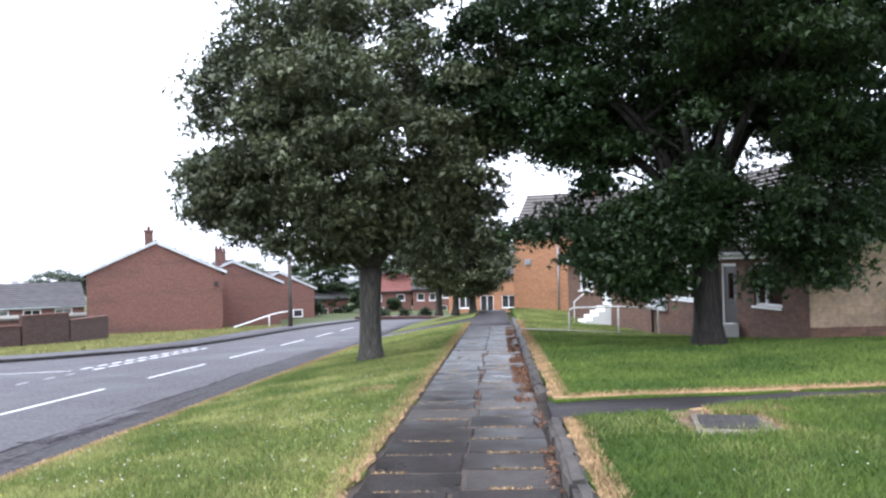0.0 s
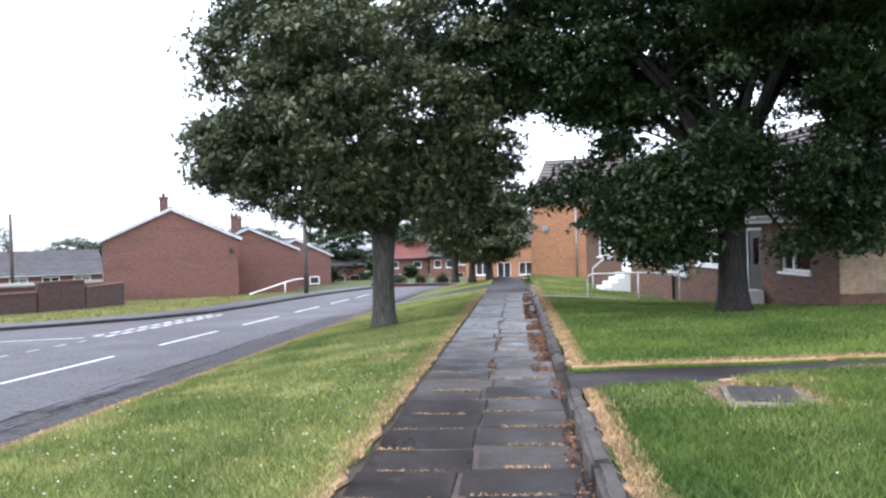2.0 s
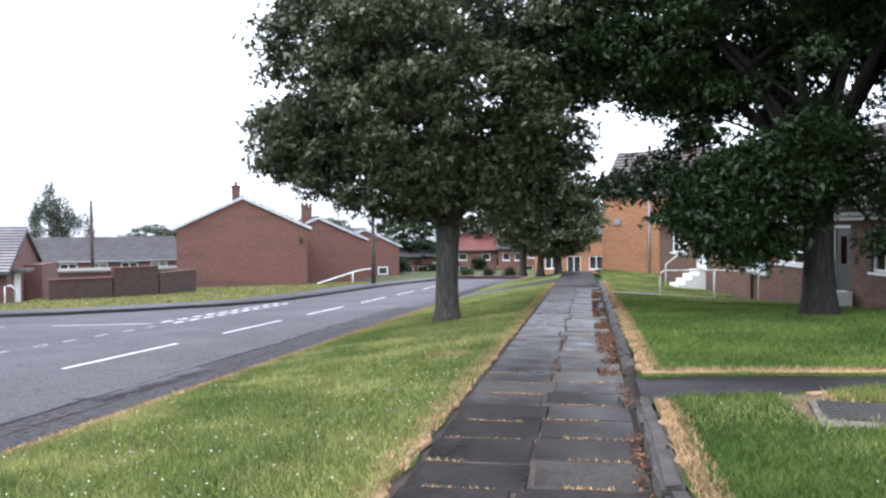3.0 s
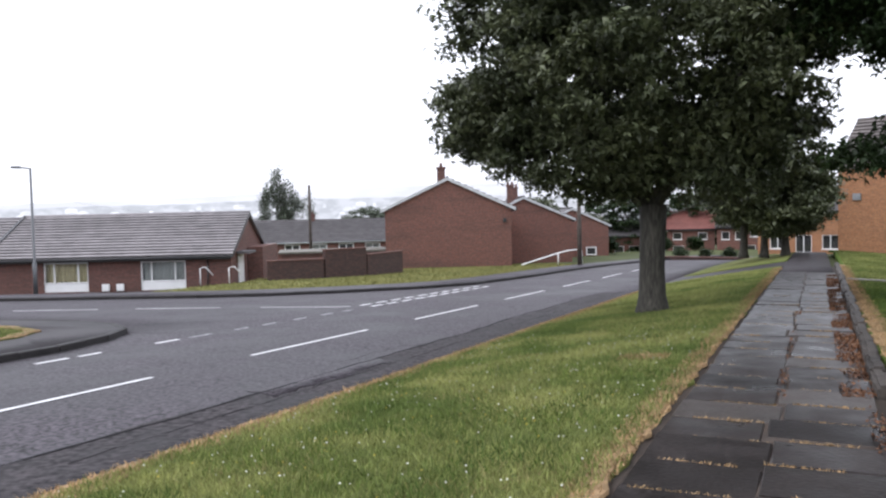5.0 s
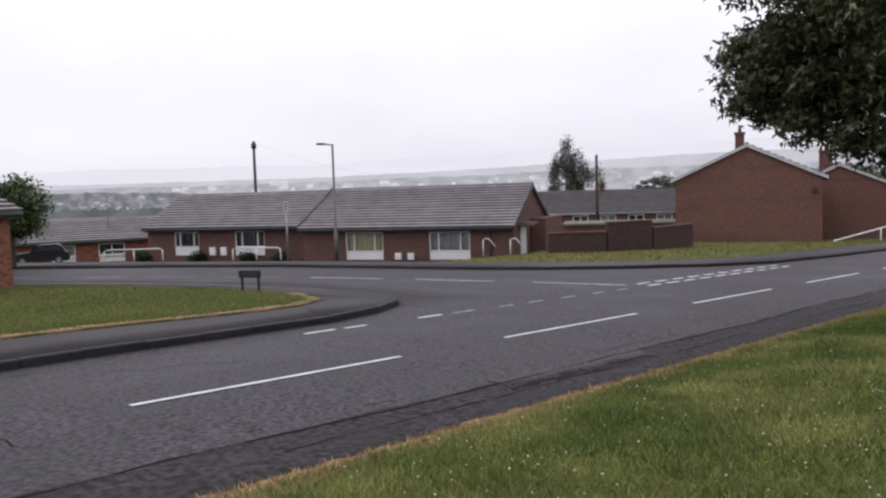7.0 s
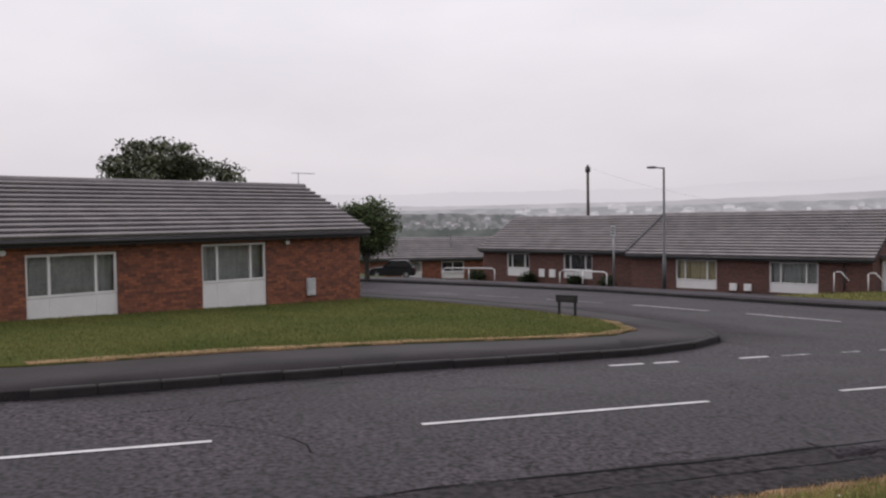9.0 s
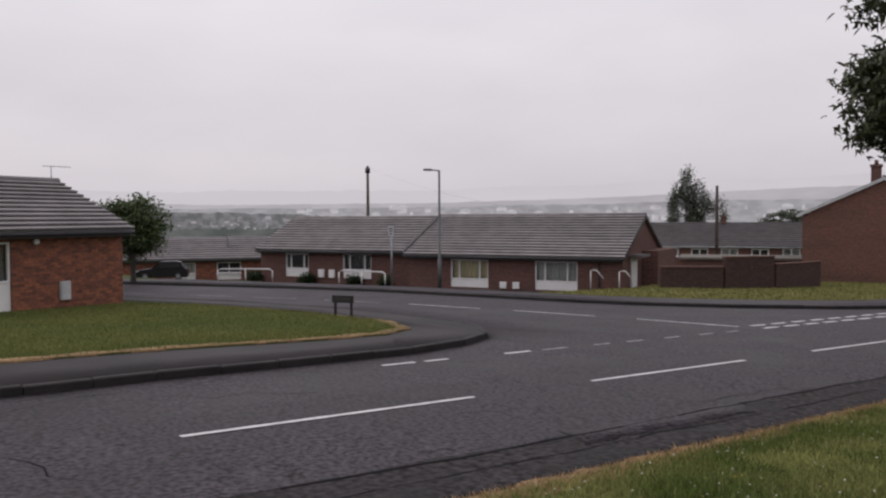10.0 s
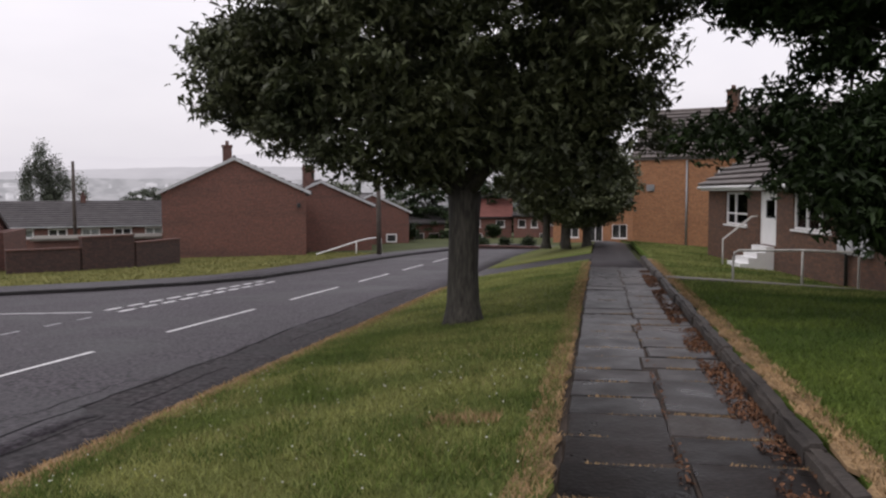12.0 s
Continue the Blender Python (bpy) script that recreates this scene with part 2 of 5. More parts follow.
M_BRICK_TAN = brick_mat("tan_rendered_brick", (0.30, 0.215, 0.14), (0.25, 0.18, 0.115), (0.24, 0.18, 0.12), 0.45)
M_TILE = mat("grey_concrete_roof_tile", (0.235, 0.218, 0.22), 0.7, scale=1.5, vary=0.25, fine=25, fine_vary=0.2, bump=0.3, per_object=0.12)
M_TILE_DK = mat("dark_roof_tile", (0.1, 0.092, 0.094), 0.8, scale=1.5, vary=0.3, fine=25, bump=0.3, per_object=0.1)
M_TILE_RB = mat("brown_roof_tile", (0.125, 0.108, 0.10), 0.8, scale=1.5, vary=0.25, fine=25, fine_vary=0.2, bump=0.3, per_object=0.15)
M_TILE_RED = mat("red_roof_tile", (0.2, 0.075, 0.06), 0.8, scale=1.5, vary=0.25, fine=20, bump=0.3, per_object=0.1)
M_WHITE = mat("white_paint", (0.78, 0.78, 0.77), 0.45, scale=2, vary=0.08, fine=30, fine_vary=0.04, bump=0.05)
M_WHITE_DULL = mat("grimy_white_board", (0.5, 0.51, 0.52), 0.6, scale=3, vary=0.25, fine=20, bump=0.1)
M_GUTTER = mat("black_gutter_plastic", (0.03, 0.03, 0.032), 0.4, bump=0.05)
M_GREY = mat("galvanised_steel", (0.30, 0.31, 0.32), 0.45, 0.6, scale=5, vary=0.2, bump=0.1)
M_RAIL = mat("cream_painted_rail", (0.62, 0.61, 0.57), 0.5, scale=6, vary=0.2, bump=0.05)
M_POLE = mat("creosoted_pole", (0.075, 0.06, 0.05), 0.85, scale=5, vary=0.35, fine=30, bump=0.5)
M_BLACK = mat("black_plate", (0.02, 0.02, 0.022), 0.4, bump=0.05)
M_IRON = mat("rusty_cast_iron", (0.06, 0.055, 0.052), 0.6, 0.3, scale=6, vary=0.4, bump=0.4)
M_STAIN = mat("earth_stained_concrete", (0.17, 0.145, 0.115), 0.9, scale=7, dark=(0.06, 0.045, 0.03), fine=40, fine_vary=0.4, bump=0.5)
M_EARTH = mat("bare_brown_earth", (0.15, 0.085, 0.045), 0.95, scale=6, dark=(0.075, 0.045, 0.026), fine=40, fine_vary=0.4, bump=0.7)
M_CONC = mat("stained_concrete", (0.15, 0.138, 0.115), 0.85, scale=3, vary=0.3, fine=30, bump=0.3)
M_GARDEN = brick_mat("sooty_garden_brick", (0.07, 0.034, 0.028), (0.038, 0.022, 0.02), (0.05, 0.036, 0.031), 0.8)
M_BLIND = mat("grey_net_curtain", (0.40, 0.43, 0.41), 0.9, scale=4, vary=0.15, fine=18, bump=0.05)
M_BLIND_Y = mat("cream_blind", (0.55, 0.50, 0.30), 0.9, scale=4, vary=0.15, fine=18, bump=0.05)
# Flat dark colour that stands in for the unlit room behind a window.
M_DARK = mat("painted_room_dark", (0.06, 0.06, 0.062), 0.9, bump=0)
M_CAR = mat("dark_car_paint", (0.012, 0.013, 0.02), 0.2, spec=0.7, bump=0)
M_TYRE = mat("tyre_rubber", (0.02, 0.02, 0.02), 0.8, bump=0.1)
M_STRAW_BLADE = mat("straw_grass_blade", (0.34, 0.3, 0.13), 0.8, scale=2, dark=(0.22, 0.2, 0.08), fine=12, bump=0, island=0.4, translucent=0.3, spec=0.2)
M_FLOWER = mat("white_clover_head", (0.65, 0.65, 0.55), 0.8, bump=0)
M_YELLOW = mat("yellow_flower_head", (0.6, 0.45, 0.05), 0.8, bump=0)
M_LAMP = mat("grey_lamp_housing", (0.10, 0.105, 0.11), 0.5, 0.3, bump=0)
M_GLASS = glass_mat("window_glass")


# ---- mesh helpers ----
def box(bm, x0, x1, y0, y1, z0, z1):
    v = [bm.verts.new((x, y, z)) for z in (z0, z1) for x, y in ((x0, y0), (x1, y0), (x1, y1), (x0, y1))]
    for f in ((3, 2, 1, 0), (4, 5, 6, 7), (0, 1, 5, 4), (1, 2, 6, 5), (2, 3, 7, 6), (3, 0, 4, 7)):
        bm.faces.new([v[i] for i in f])
    return v


def prism(bm, poly, a, b, axis="y"):
    """A closed outline in the x-z plane, drawn out from y = a to y = b (axis "y"), or in y-z along x."""
    if axis == "y":
        lo, hi = ([bm.verts.new((p, s, q)) for p, q in poly] for s in (a, b))
    else:
        lo, hi = ([bm.verts.new((s, p, q)) for p, q in poly] for s in (a, b))
    k = len(poly)
    bm.faces.new(lo)
    bm.faces.new(hi[::-1])
    for i in range(k):
        bm.faces.new((lo[i], hi[i], hi[(i + 1) % k], lo[(i + 1) % k]))


def tube(bm, pts, radii, n=8, cap=True):
    pts = [Vector(p) for p in pts]
    rings = []
    for i, p in enumerate(pts):
        d = (pts[min(i + 1, len(pts) - 1)] - pts[max(i - 1, 0)]).normalized()
        a = d.cross(Vector((0, 0, 1)) if abs(d.z) < 0.9 else Vector((1, 0, 0))).normalized()
        b = d.cross(a)
        rings.append([bm.verts.new(p + radii[i] * (math.cos(2 * math.pi * k / n) * a + math.sin(2 * math.pi * k / n) * b)) for k in range(n)])
    for r, s in zip(rings, rings[1:]):
        for k in range(n):
            bm.faces.new((r[k], r[(k + 1) % n], s[(k + 1) % n], s[k])).smooth = True
    if cap:
        bm.faces.new(rings[0])
        bm.faces.new(rings[-1][::-1])


def mesh_of(name, bm, material):
    bmesh.ops.recalc_face_normals(bm, faces=bm.faces[:])
    me = bpy.data.meshes.new(name)
    bm.to_mesh(me)
    bm.free()
    me.materials.append(material)
    return me


def part(name, bm, material, parent=None, label=""):
    ob = new(name, mesh_of(name, bm, material))
    ob.parent = parent
    return tagged(ob, label)


def piece(name, me, parent, m):
    ob = new(name, me)
    ob.parent = parent
    ob.matrix_local = m
    return ob


def thing(name, m, label, category, group="", kind=""):
    ob = new(name)
    ob.empty_display_size = 0.2
    ob.matrix_world = m
    return tagged(ob, label, category, group, kind)


def frame_of(x, y, z, ux, uy):
    """A pose at (x, y, z) whose x axis points along (ux, uy)."""
    return pose(x, y, z, 0, 0, math.degrees(math.atan2(uy, ux)))


# ---- the lie of the land ----
def road_z(x, y):
    y = max(-40.0, min(130.0, y))
    return -0.22 - 0.0305 * y + (0.018 * (max(x, -70) + 5) if x < -5 else 0.012 * (min(x, 0) + 5))


def path_z(x, y):
    y = max(-40.0, min(130.0, y))
    return 0.22 - 0.02 * y - 0.035 * max(0.0, y - 44)


def lawn_z(x, y):
    k = max(0.0, min(1.0, (y - 15) / 10))
    return path_z(x, y) + 0.10 + (0.1 - 0.42 * k) * min(1.5, max(0.0, x - 3.95) / 4)


VERGE_X, PATH_L, PATH_R = -1.85, 2.3, 3.8


def verge_z(x, y):
    f = (x - VERGE_X) / (PATH_L - VERGE_X)
    return (1 - f) * (road_z(VERGE_X, y) + 0.03) + f * (path_z(x, y) + 0.02) + 0.10 * f * (1 - f)


def dip(x, y):
    """How far the ground has sunk, 0 to 1, between the far pavement and the bungalow there."""
    return max(0.0, min(1.0, ((x + 25.6) * -0.447 + (y - 23.4) * 0.894) / 4.5))


def land_z(x, y):
    if x <= VERGE_X:
        z = road_z(x, y)
    elif x < PATH_L:
        z = verge_z(x, y) - 0.03
    elif x <= PATH_R:
        z = path_z(x, y)
    else:
        z = lawn_z(x, y) - 0.02
    if x < -18 and y > 18:
        z -= 0.5 * dip(x, y)
    far = math.hypot(x, y)
    if far > 130:
        z = z + (-16 - z) * min(1.0, (far - 130) / 700)
    return z


def sheet(name, outline, zf, material, step, label, category, skirt=0.12, kind="structure"):
    """A laid surface: the outline cut to a grid, set to the height zf, with turned-down edges."""
    bm = bmesh.new()
    bm.faces.new([bm.verts.new((x, y, 0)) for x, y in outline])
    for axis in (0, 1):
        lo, hi = min(p[axis] for p in outline), max(p[axis] for p in outline)
        s = lo + step
        while s < hi:
            no = (1, 0, 0) if axis == 0 else (0, 1, 0)
            at = (s, 0, 0) if axis == 0 else (0, s, 0)
            bmesh.ops.bisect_plane(bm, geom=bm.verts[:] + bm.edges[:] + bm.faces[:], plane_co=at, plane_no=no, dist=1e-4)
            s += step
    for v in bm.verts:
        v.co.z = zf(v.co.x, v.co.y)
    rim = [e for e in bm.edges if e.is_boundary]
    out = bmesh.ops.extrude_edge_only(bm, edges=rim)
    for g in out["geom"]:
        if isinstance(g, bmesh.types.BMVert):
            g.co.z -= skirt
    for f in bm.faces:
        f.smooth = abs(f.normal.z) > 0.5
    ob = part(name, bm, material)
    return tagged(ob, label, category, kind=kind)


def jag(pts, amount, step=0.35, seed=1):
    """The open line with points every step, shaken sideways."""
    r = random.Random(seed)
    out = []
    for (x0, y0), (x1, y1) in zip(pts, pts[1:]):
        d = math.hypot(x1 - x0, y1 - y0)
        k = max(1, int(d / step))
        for i in range(k):
            s = i / k
            o = r.uniform(-amount, amount)
            out.append((x0 + (x1 - x0) * s - (y1 - y0) / d * o, y0 + (y1 - y0) * s + (x1 - x0) / d * o))
    return out + [pts[-1]]


def ground():
    near = [(-70 + 2.5 * i) for i in range(57)]
    xs = sorted({-4500, -2500, -1400, -800, -500, -320, -220, -160, -120, -95, 100, 140, 200, 320, 600, 1200, 2500, 4500, VERGE_X, PATH_L, PATH_R, *near})
    ys = sorted({-4500, -2500, -1200, -600, -300, -150, -80, 110, 125, 150, 190, 260, 360, 500, 800, 1400, 2500, 4500, *[-40 + 2.5 * i for i in range(57)]})
    bm = bmesh.new()
    grid = [[bm.verts.new((x, y, land_z(x, y) - 0.14)) for x in xs] for y in ys]
    for a, b in zip(grid, grid[1:]):
        for i in range(len(xs) - 1):
            bm.faces.new((a[i], a[i + 1], b[i + 1], b[i])).smooth = True
    tagged(part("ground", bm, M_FIELD), "rough green land falling away to a valley", "ground", kind="structure")


ground()

# kerb lines, as seen on the plan
CORNER = [(-7.9, -40), (-8.0, 1.8), (-8.35, 4.1), (-8.65, 6.7), (-8.8, 9.6), (-8.95, 11.3), (-9.4, 12.8), (-10.1, 13.95), (-11.3, 14.75), (-12.7, 15.05), (-14.6, 14.95),
          (-17.6, 14.5), (-21.0, 13.2), (-25, 10.8), (-30, 7.0), (-44, -6)]
LAWN2 = [(-10.1, -40), (-10.1, 1.6), (-10.7, 4.4), (-10.9, 7.4), (-10.75, 10.5), (-10.85, 12.0), (-11.5, 13.0), (-13, 13.55), (-16.4, 13.1), (-20.4, 11.6), (-24.5, 9.0), (-29, 5.5), (-43, -8)]
FAR = [(-48, 4), (-36, 13.4), (-32, 16.4), (-29, 18.6), (-25, 20.8), (-19.7, 22.5), (-16.5, 23.4), (-14.3, 24.5), (-12.2, 26.2), (-10.2, 28.5), (-9.1, 31), (-8.7, 36), (-8.5, 44), (-8.0, 50), (-6.5, 58), (-3, 66)]
FAR_IN = [(-50, 6.5), (-37.4, 15.6), (-33.2, 18.8), (-29.8, 21), (-25.6, 23.2), (-20.2, 24.9), (-17.4, 25.9), (-15.6, 26.8), (-13.9, 28.3), (-12.2, 30.2), (-11.2, 32), (-10.8, 36), (-10.6, 44), (-10.1, 50.5), (-8.5, 58.6), (-5, 67)]


def roads():
    outline = [(VERGE_X, -40), (VERGE_X, 48), (-1.2, 56), (1.5, 64)] + FAR[::-1] + CORNER[::-1]
    sheet("road", outline, road_z, M_ASPHALT, 3.0, "damp grey asphalt road with a side-street junction", "road")
    up = lambda h: (lambda x, y: road_z(x, y) + h)
    sheet("pavement", CORNER + LAWN2[::-1], up(0.11), M_PAVE, 3.0, "dark tarmac pavement round a street corner", "pavement", 0.2)
    sheet("pavement", FAR + FAR_IN[::-1], up(0.10), M_ASPHALT, 3.0, "damp grey tarmac pavement along the far side of the road", "pavement", 0.2)


roads()


# ---- footpath, verges and lawns ----
def grassland():
    r = (VERGE_X + 0.05)
    left = jag([(r, -40), (r, 28.6), (-1.2, 30.2), (2.25, 30.7)], 0.07, 0.5, 3)
    right = jag([(PATH_L - 0.05, 30.7), (PATH_L - 0.05, -40)], 0.05, 0.4, 4)
    sheet("verge", left + right, verge_z, M_GRASS, 1.0, "sloping green grass verge between road and footpath", "verge")
    sheet("verge", [(r, 36.5), (-1.2, 34.9), (2.25, 34.4), (2.25, 60), (0.2, 58), (-1.3, 52), (r, 46)], verge_z, M_GRASS, 2.0,
          "far green grass verge beyond a side drive", "verge")
    sheet("side_drive", [(VERGE_X - 0.1, 28.3), (2.32, 30.5), (2.32, 34.6), (VERGE_X - 0.1, 37)], lambda x, y: verge_z(x, y) - 0.02, M_PAVE, 1.0,
          "short tarmac drive between road and footpath", "road")
    sheet("lawn", jag([(3.98, 7.0), (3.98, -40)], 0.04, 0.4, 5) + [(24, -40), (24, 7.95)] + jag([(24, 7.95), (7.7, 7.76), (6.8, 7.74), (6.05, 7.6), (5.36, 7.32), (5.05, 7.24), (3.98, 7.05)], 0.05, 0.3, 6)[1:-1],
          lawn_z, M_LUSH, 1.0, "mown green lawn beside the footpath", "lawn")
    sheet("lawn", [(24, 8.8), (24, 62), (3.98, 62)] + jag([(3.98, 62), (3.98, 8.25)], 0.04, 0.6, 7)[1:] + jag([(4.1, 8.3), (5, 8.43), (6, 8.38), (8, 8.44), (24, 8.8)], 0.05, 0.4, 8)[1:-1],
          lawn_z, M_LUSH, 1.5, "mown green lawn in front of a bungalow row", "lawn")
    sheet("side_path", [(3.9, 6.95), (5.2, 7.1), (6.05, 7.45), (24, 7.8), (24, 8.95), (3.9, 8.4)], lambda x, y: lawn_z(x, y) - 0.03, M_PAVE, 1.5, "narrow dark tarmac path crossing the lawn", "path")
    sheet("lawn", LAWN2 + [(-43, -40)], lambda x, y: road_z(x, y) + 0.13, M_OLIVE, 2.5, "green corner lawn in front of a brick bungalow", "lawn")
    sheet("forecourt", FAR_IN[1:6] + [(-20.8, 31.5), (-33, 25.6), (-44, 20)], lambda x, y: road_z(x, y) + 0.09 - 0.5 * dip(x, y), M_PAVE, 1.5, "tarmac strip in front of the far bungalow", "pavement")
    sheet("grass_bank", FAR_IN[5:14] + [(-13.5, 52), (-21, 46), (-22, 34), (-20.7, 31.5)], lambda x, y: road_z(x, y) + 0.10, M_BANK, 2.5, "low grass bank behind the pavement", "grass")
    sheet("garden_path", [(3.98, 22.35), (5.4, 22.55), (9, 23.15), (14, 24.0), (14, 24.75), (9, 23.95), (5.4, 23.35), (3.98, 23.1)], lambda x, y: lawn_z(x, y) + 0.03, M_CONC, 1.5,
          "pale concrete path across the lawn to a bungalow door", "path")
    # edges bleached by the strimmer
    edge = lambda zf, up: (lambda x, y: zf(x, y) + up)

    def strip(line, width, zf, seed):
        a = jag(line, 0.09, 0.22, seed)
        b = jag([(x + width, y) for x, y in line][::-1], 0.09, 0.22, seed + 1)
        sheet("dry_grass_edge", a + b, edge(zf, 0.012), M_DRY, 2.0, "bleached dry grass along a strimmed edge", "grass", 0.03)
    strip([(VERGE_X - 0.02, -10), (VERGE_X, 12), (VERGE_X - 0.02, 27.0)], 0.4, verge_z, 11)
    strip([(2.08, -6), (2.06, 14), (2.1, 29.5)], 0.15, verge_z, 13)
    strip([(4.0, -6), (4.0, 6.9)], 0.15, lawn_z, 15)
    strip([(4.0, 8.5), (4.0, 30)], 0.17, lawn_z, 17)
    for line, wide, seed in (([(3.98, 8.36), (5, 8.48), (6, 8.43), (8, 8.5), (16, 8.64)], 0.17, 19), ([(5.3, 7.15), (6.05, 7.45), (6.8, 7.6), (7.7, 7.62), (16, 7.7)], 0.13, 21)):
        a, b = jag(line, 0.04, 0.2, seed), jag([(x, y + wide) for x, y in line][::-1], 0.04, 0.2, seed + 1)
        sheet("dry_grass_edge", a + b, edge(lawn_z, 0.012), M_DRY, 2.0, "bleached dry grass along a narrow path", "grass", 0.03)
    inner = [(x - 0.35, y - 0.1) for x, y in LAWN2[1:10]]
    a, b = jag(LAWN2[1:10], 0.06, 0.3, 23), jag(inner[::-1], 0.08, 0.3, 24)
    sheet("dry_grass_edge", a + b, lambda x, y: road_z(x, y) + 0.142, M_DRY, 3.0, "bleached dry grass round a lawn corner", "grass", 0.03)


grassland()


def footpath():
    bed = sheet("footpath", [(PATH_L - 0.12, -40), (PATH_R + 0.14, -40), (PATH_R + 0.14, 31), (PATH_L - 0.12, 31)], lambda x, y: path_z(x, y) - 0.012, M_JOINT, 3.0,
                "old footpath of damp concrete slabs", "footpath")
    sheet("footpath", [(PATH_L, 27.2), (PATH_R - 0.05, 27.2), (PATH_R - 0.2, 62), (3.0, 82), (1.6, 82), (PATH_L, 62)], lambda x, y: path_z(x, y) + 0.004, M_PAVE, 4.0,
          "grey tarmac continuation of the footpath", "footpath")
    rnd = random.Random(5)
    slabs = []
    for k in range(4):
        bm = bmesh.new()
        box(bm, -0.36, 0.36, -0.291, 0.291, -0.05, 0.0)
        bmesh.ops.bevel(bm, geom=[e for e in bm.edges if all(v.co.z > -0.01 for v in e.verts)], offset=0.008 + 0.003 * k, segments=1, affect='EDGES')
        for v in bm.verts:
            v.co.x += rnd.uniform(-0.006, 0.006)
            v.co.y += rnd.uniform(-0.006, 0.006)
        slabs.append(mesh_of("slab", bm, M_SLAB))
    pale = slabs[1].copy()
    pale.materials[0] = M_SLAB_PALE
    y = -4.0 - 0.628 * 10
    while y < 27.0:
        mid = 3.05 + rnd.uniform(-0.02, 0.02) + rnd.choice((0, 0, 0, 0, 0, -0.05, 0.05))
        for lo, hi in ((PATH_L, mid), (mid, PATH_R)):
            x, yy = (lo + hi) / 2, y + (0.0 if lo == PATH_L else 0.12)
            m = pose(x + rnd.uniform(-0.01, 0.01), yy, path_z(x, yy) + rnd.uniform(-0.005, 0.006), -1.15 + rnd.uniform(-0.6, 0.6), rnd.uniform(-0.8, 0.8), rnd.uniform(-0.6, 0.6) + rnd.choice((0, 180)))
            light = min(abs(yy - v) for v in ((1.6, 7.95, 17.4, 21.0) if lo == PATH_L else (4.75, 8.7, 10.5, 13.1, 16.2, 19.5, 23.0))) < 0.32
            piece("slab", pale if light else slabs[rnd.randrange(4)], bed, m @ Matrix.Diagonal(((hi - lo) / 0.735, 1.025, 1, 1)))
        y += 0.628
    kerbs = []
    for k in range(4):
        bm = bmesh.new()
        box(bm, -0.07, 0.07, -0.445, 0.445, -0.16, 0.0)
        bmesh.ops.subdivide_edges(bm, edges=[e for e in bm.edges if abs(e.verts[0].co.y - e.verts[1].co.y) > 0.5], cuts=4)
        bmesh.ops.bevel(bm, geom=[e for e in bm.edges if all(v.co.z > -0.01 for v in e.verts) and abs(e.verts[0].co.x - e.verts[1].co.x) < 0.01], offset=0.03, segments=2, affect='EDGES')
        for v in bm.verts:
            v.co += Vector((rnd.uniform(-0.012, 0.012), 0, rnd.uniform(-0.012, 0.008)))
        kerbs.append(mesh_of("kerbstone", bm, M_KERB))
    edging = thing("kerb_edging", pose(3.89, 0, 0), "weathered stone edging raised along the footpath", "kerb", kind="structure")
    y = -3.5 - 0.915 * 7
    while y < 31:
        if not 6.75 < y < 8.5:
            piece("kerbstone", kerbs[rnd.randrange(4)], edging, pose(rnd.uniform(-0.015, 0.015), y, path_z(0, y) + 0.125 + rnd.uniform(-0.015, 0.015), -1.15 + rnd.uniform(-0.8, 0.8), rnd.uniform(-3, 3), rnd.uniform(-1, 1)))
        y += 0.915


footpath()


def road_kerbs():
    """Concrete kerbstones round the corner pavement and along the far side."""
    bm = bmesh.new()
    box(bm, -0.45, 0.45, -0.065, 0.065, -0.2, 0.0)
    bmesh.ops.bevel(bm, geom=[e for e in bm.edges if all(v.co.z > -0.01 for v in e.verts)], offset=0.018, segments=1, affect='EDGES')
    stone = mesh_of("kerbstone", bm, M_KERB_DK)
    rnd = random.Random(9)
    for line, h, label in ((CORNER[1:14], 0.125, "dark concrete kerb round the street corner"), (FAR[1:14], 0.115, "dark concrete kerb on the far side of the road")):
        run = thing("kerb", pose(0, 0, 0), label, "kerb", kind="structure")
        for (x0, y0), (x1, y1) in zip(line, line[1:]):
            d = math.hypot(x1 - x0, y1 - y0)
            k = max(1, round(d / 0.915))
            for i in range(k):
                s = (i + 0.5) / k
                x, y = x0 + (x1 - x0) * s, y0 + (y1 - y0) * s
                ang = math.degrees(math.atan2(y1 - y0, x1 - x0))
                rise = math.degrees(math.atan2(road_z(x1, y1) - road_z(x0, y0), d))
                m = pose(x, y, road_z(x, y) + h + rnd.uniform(-0.006, 0.006), 0, -rise, ang) @ Matrix.Diagonal((d / k / 0.915, 1, 1, 1))
                piece("kerbstone", stone, run, m)


road_kerbs()


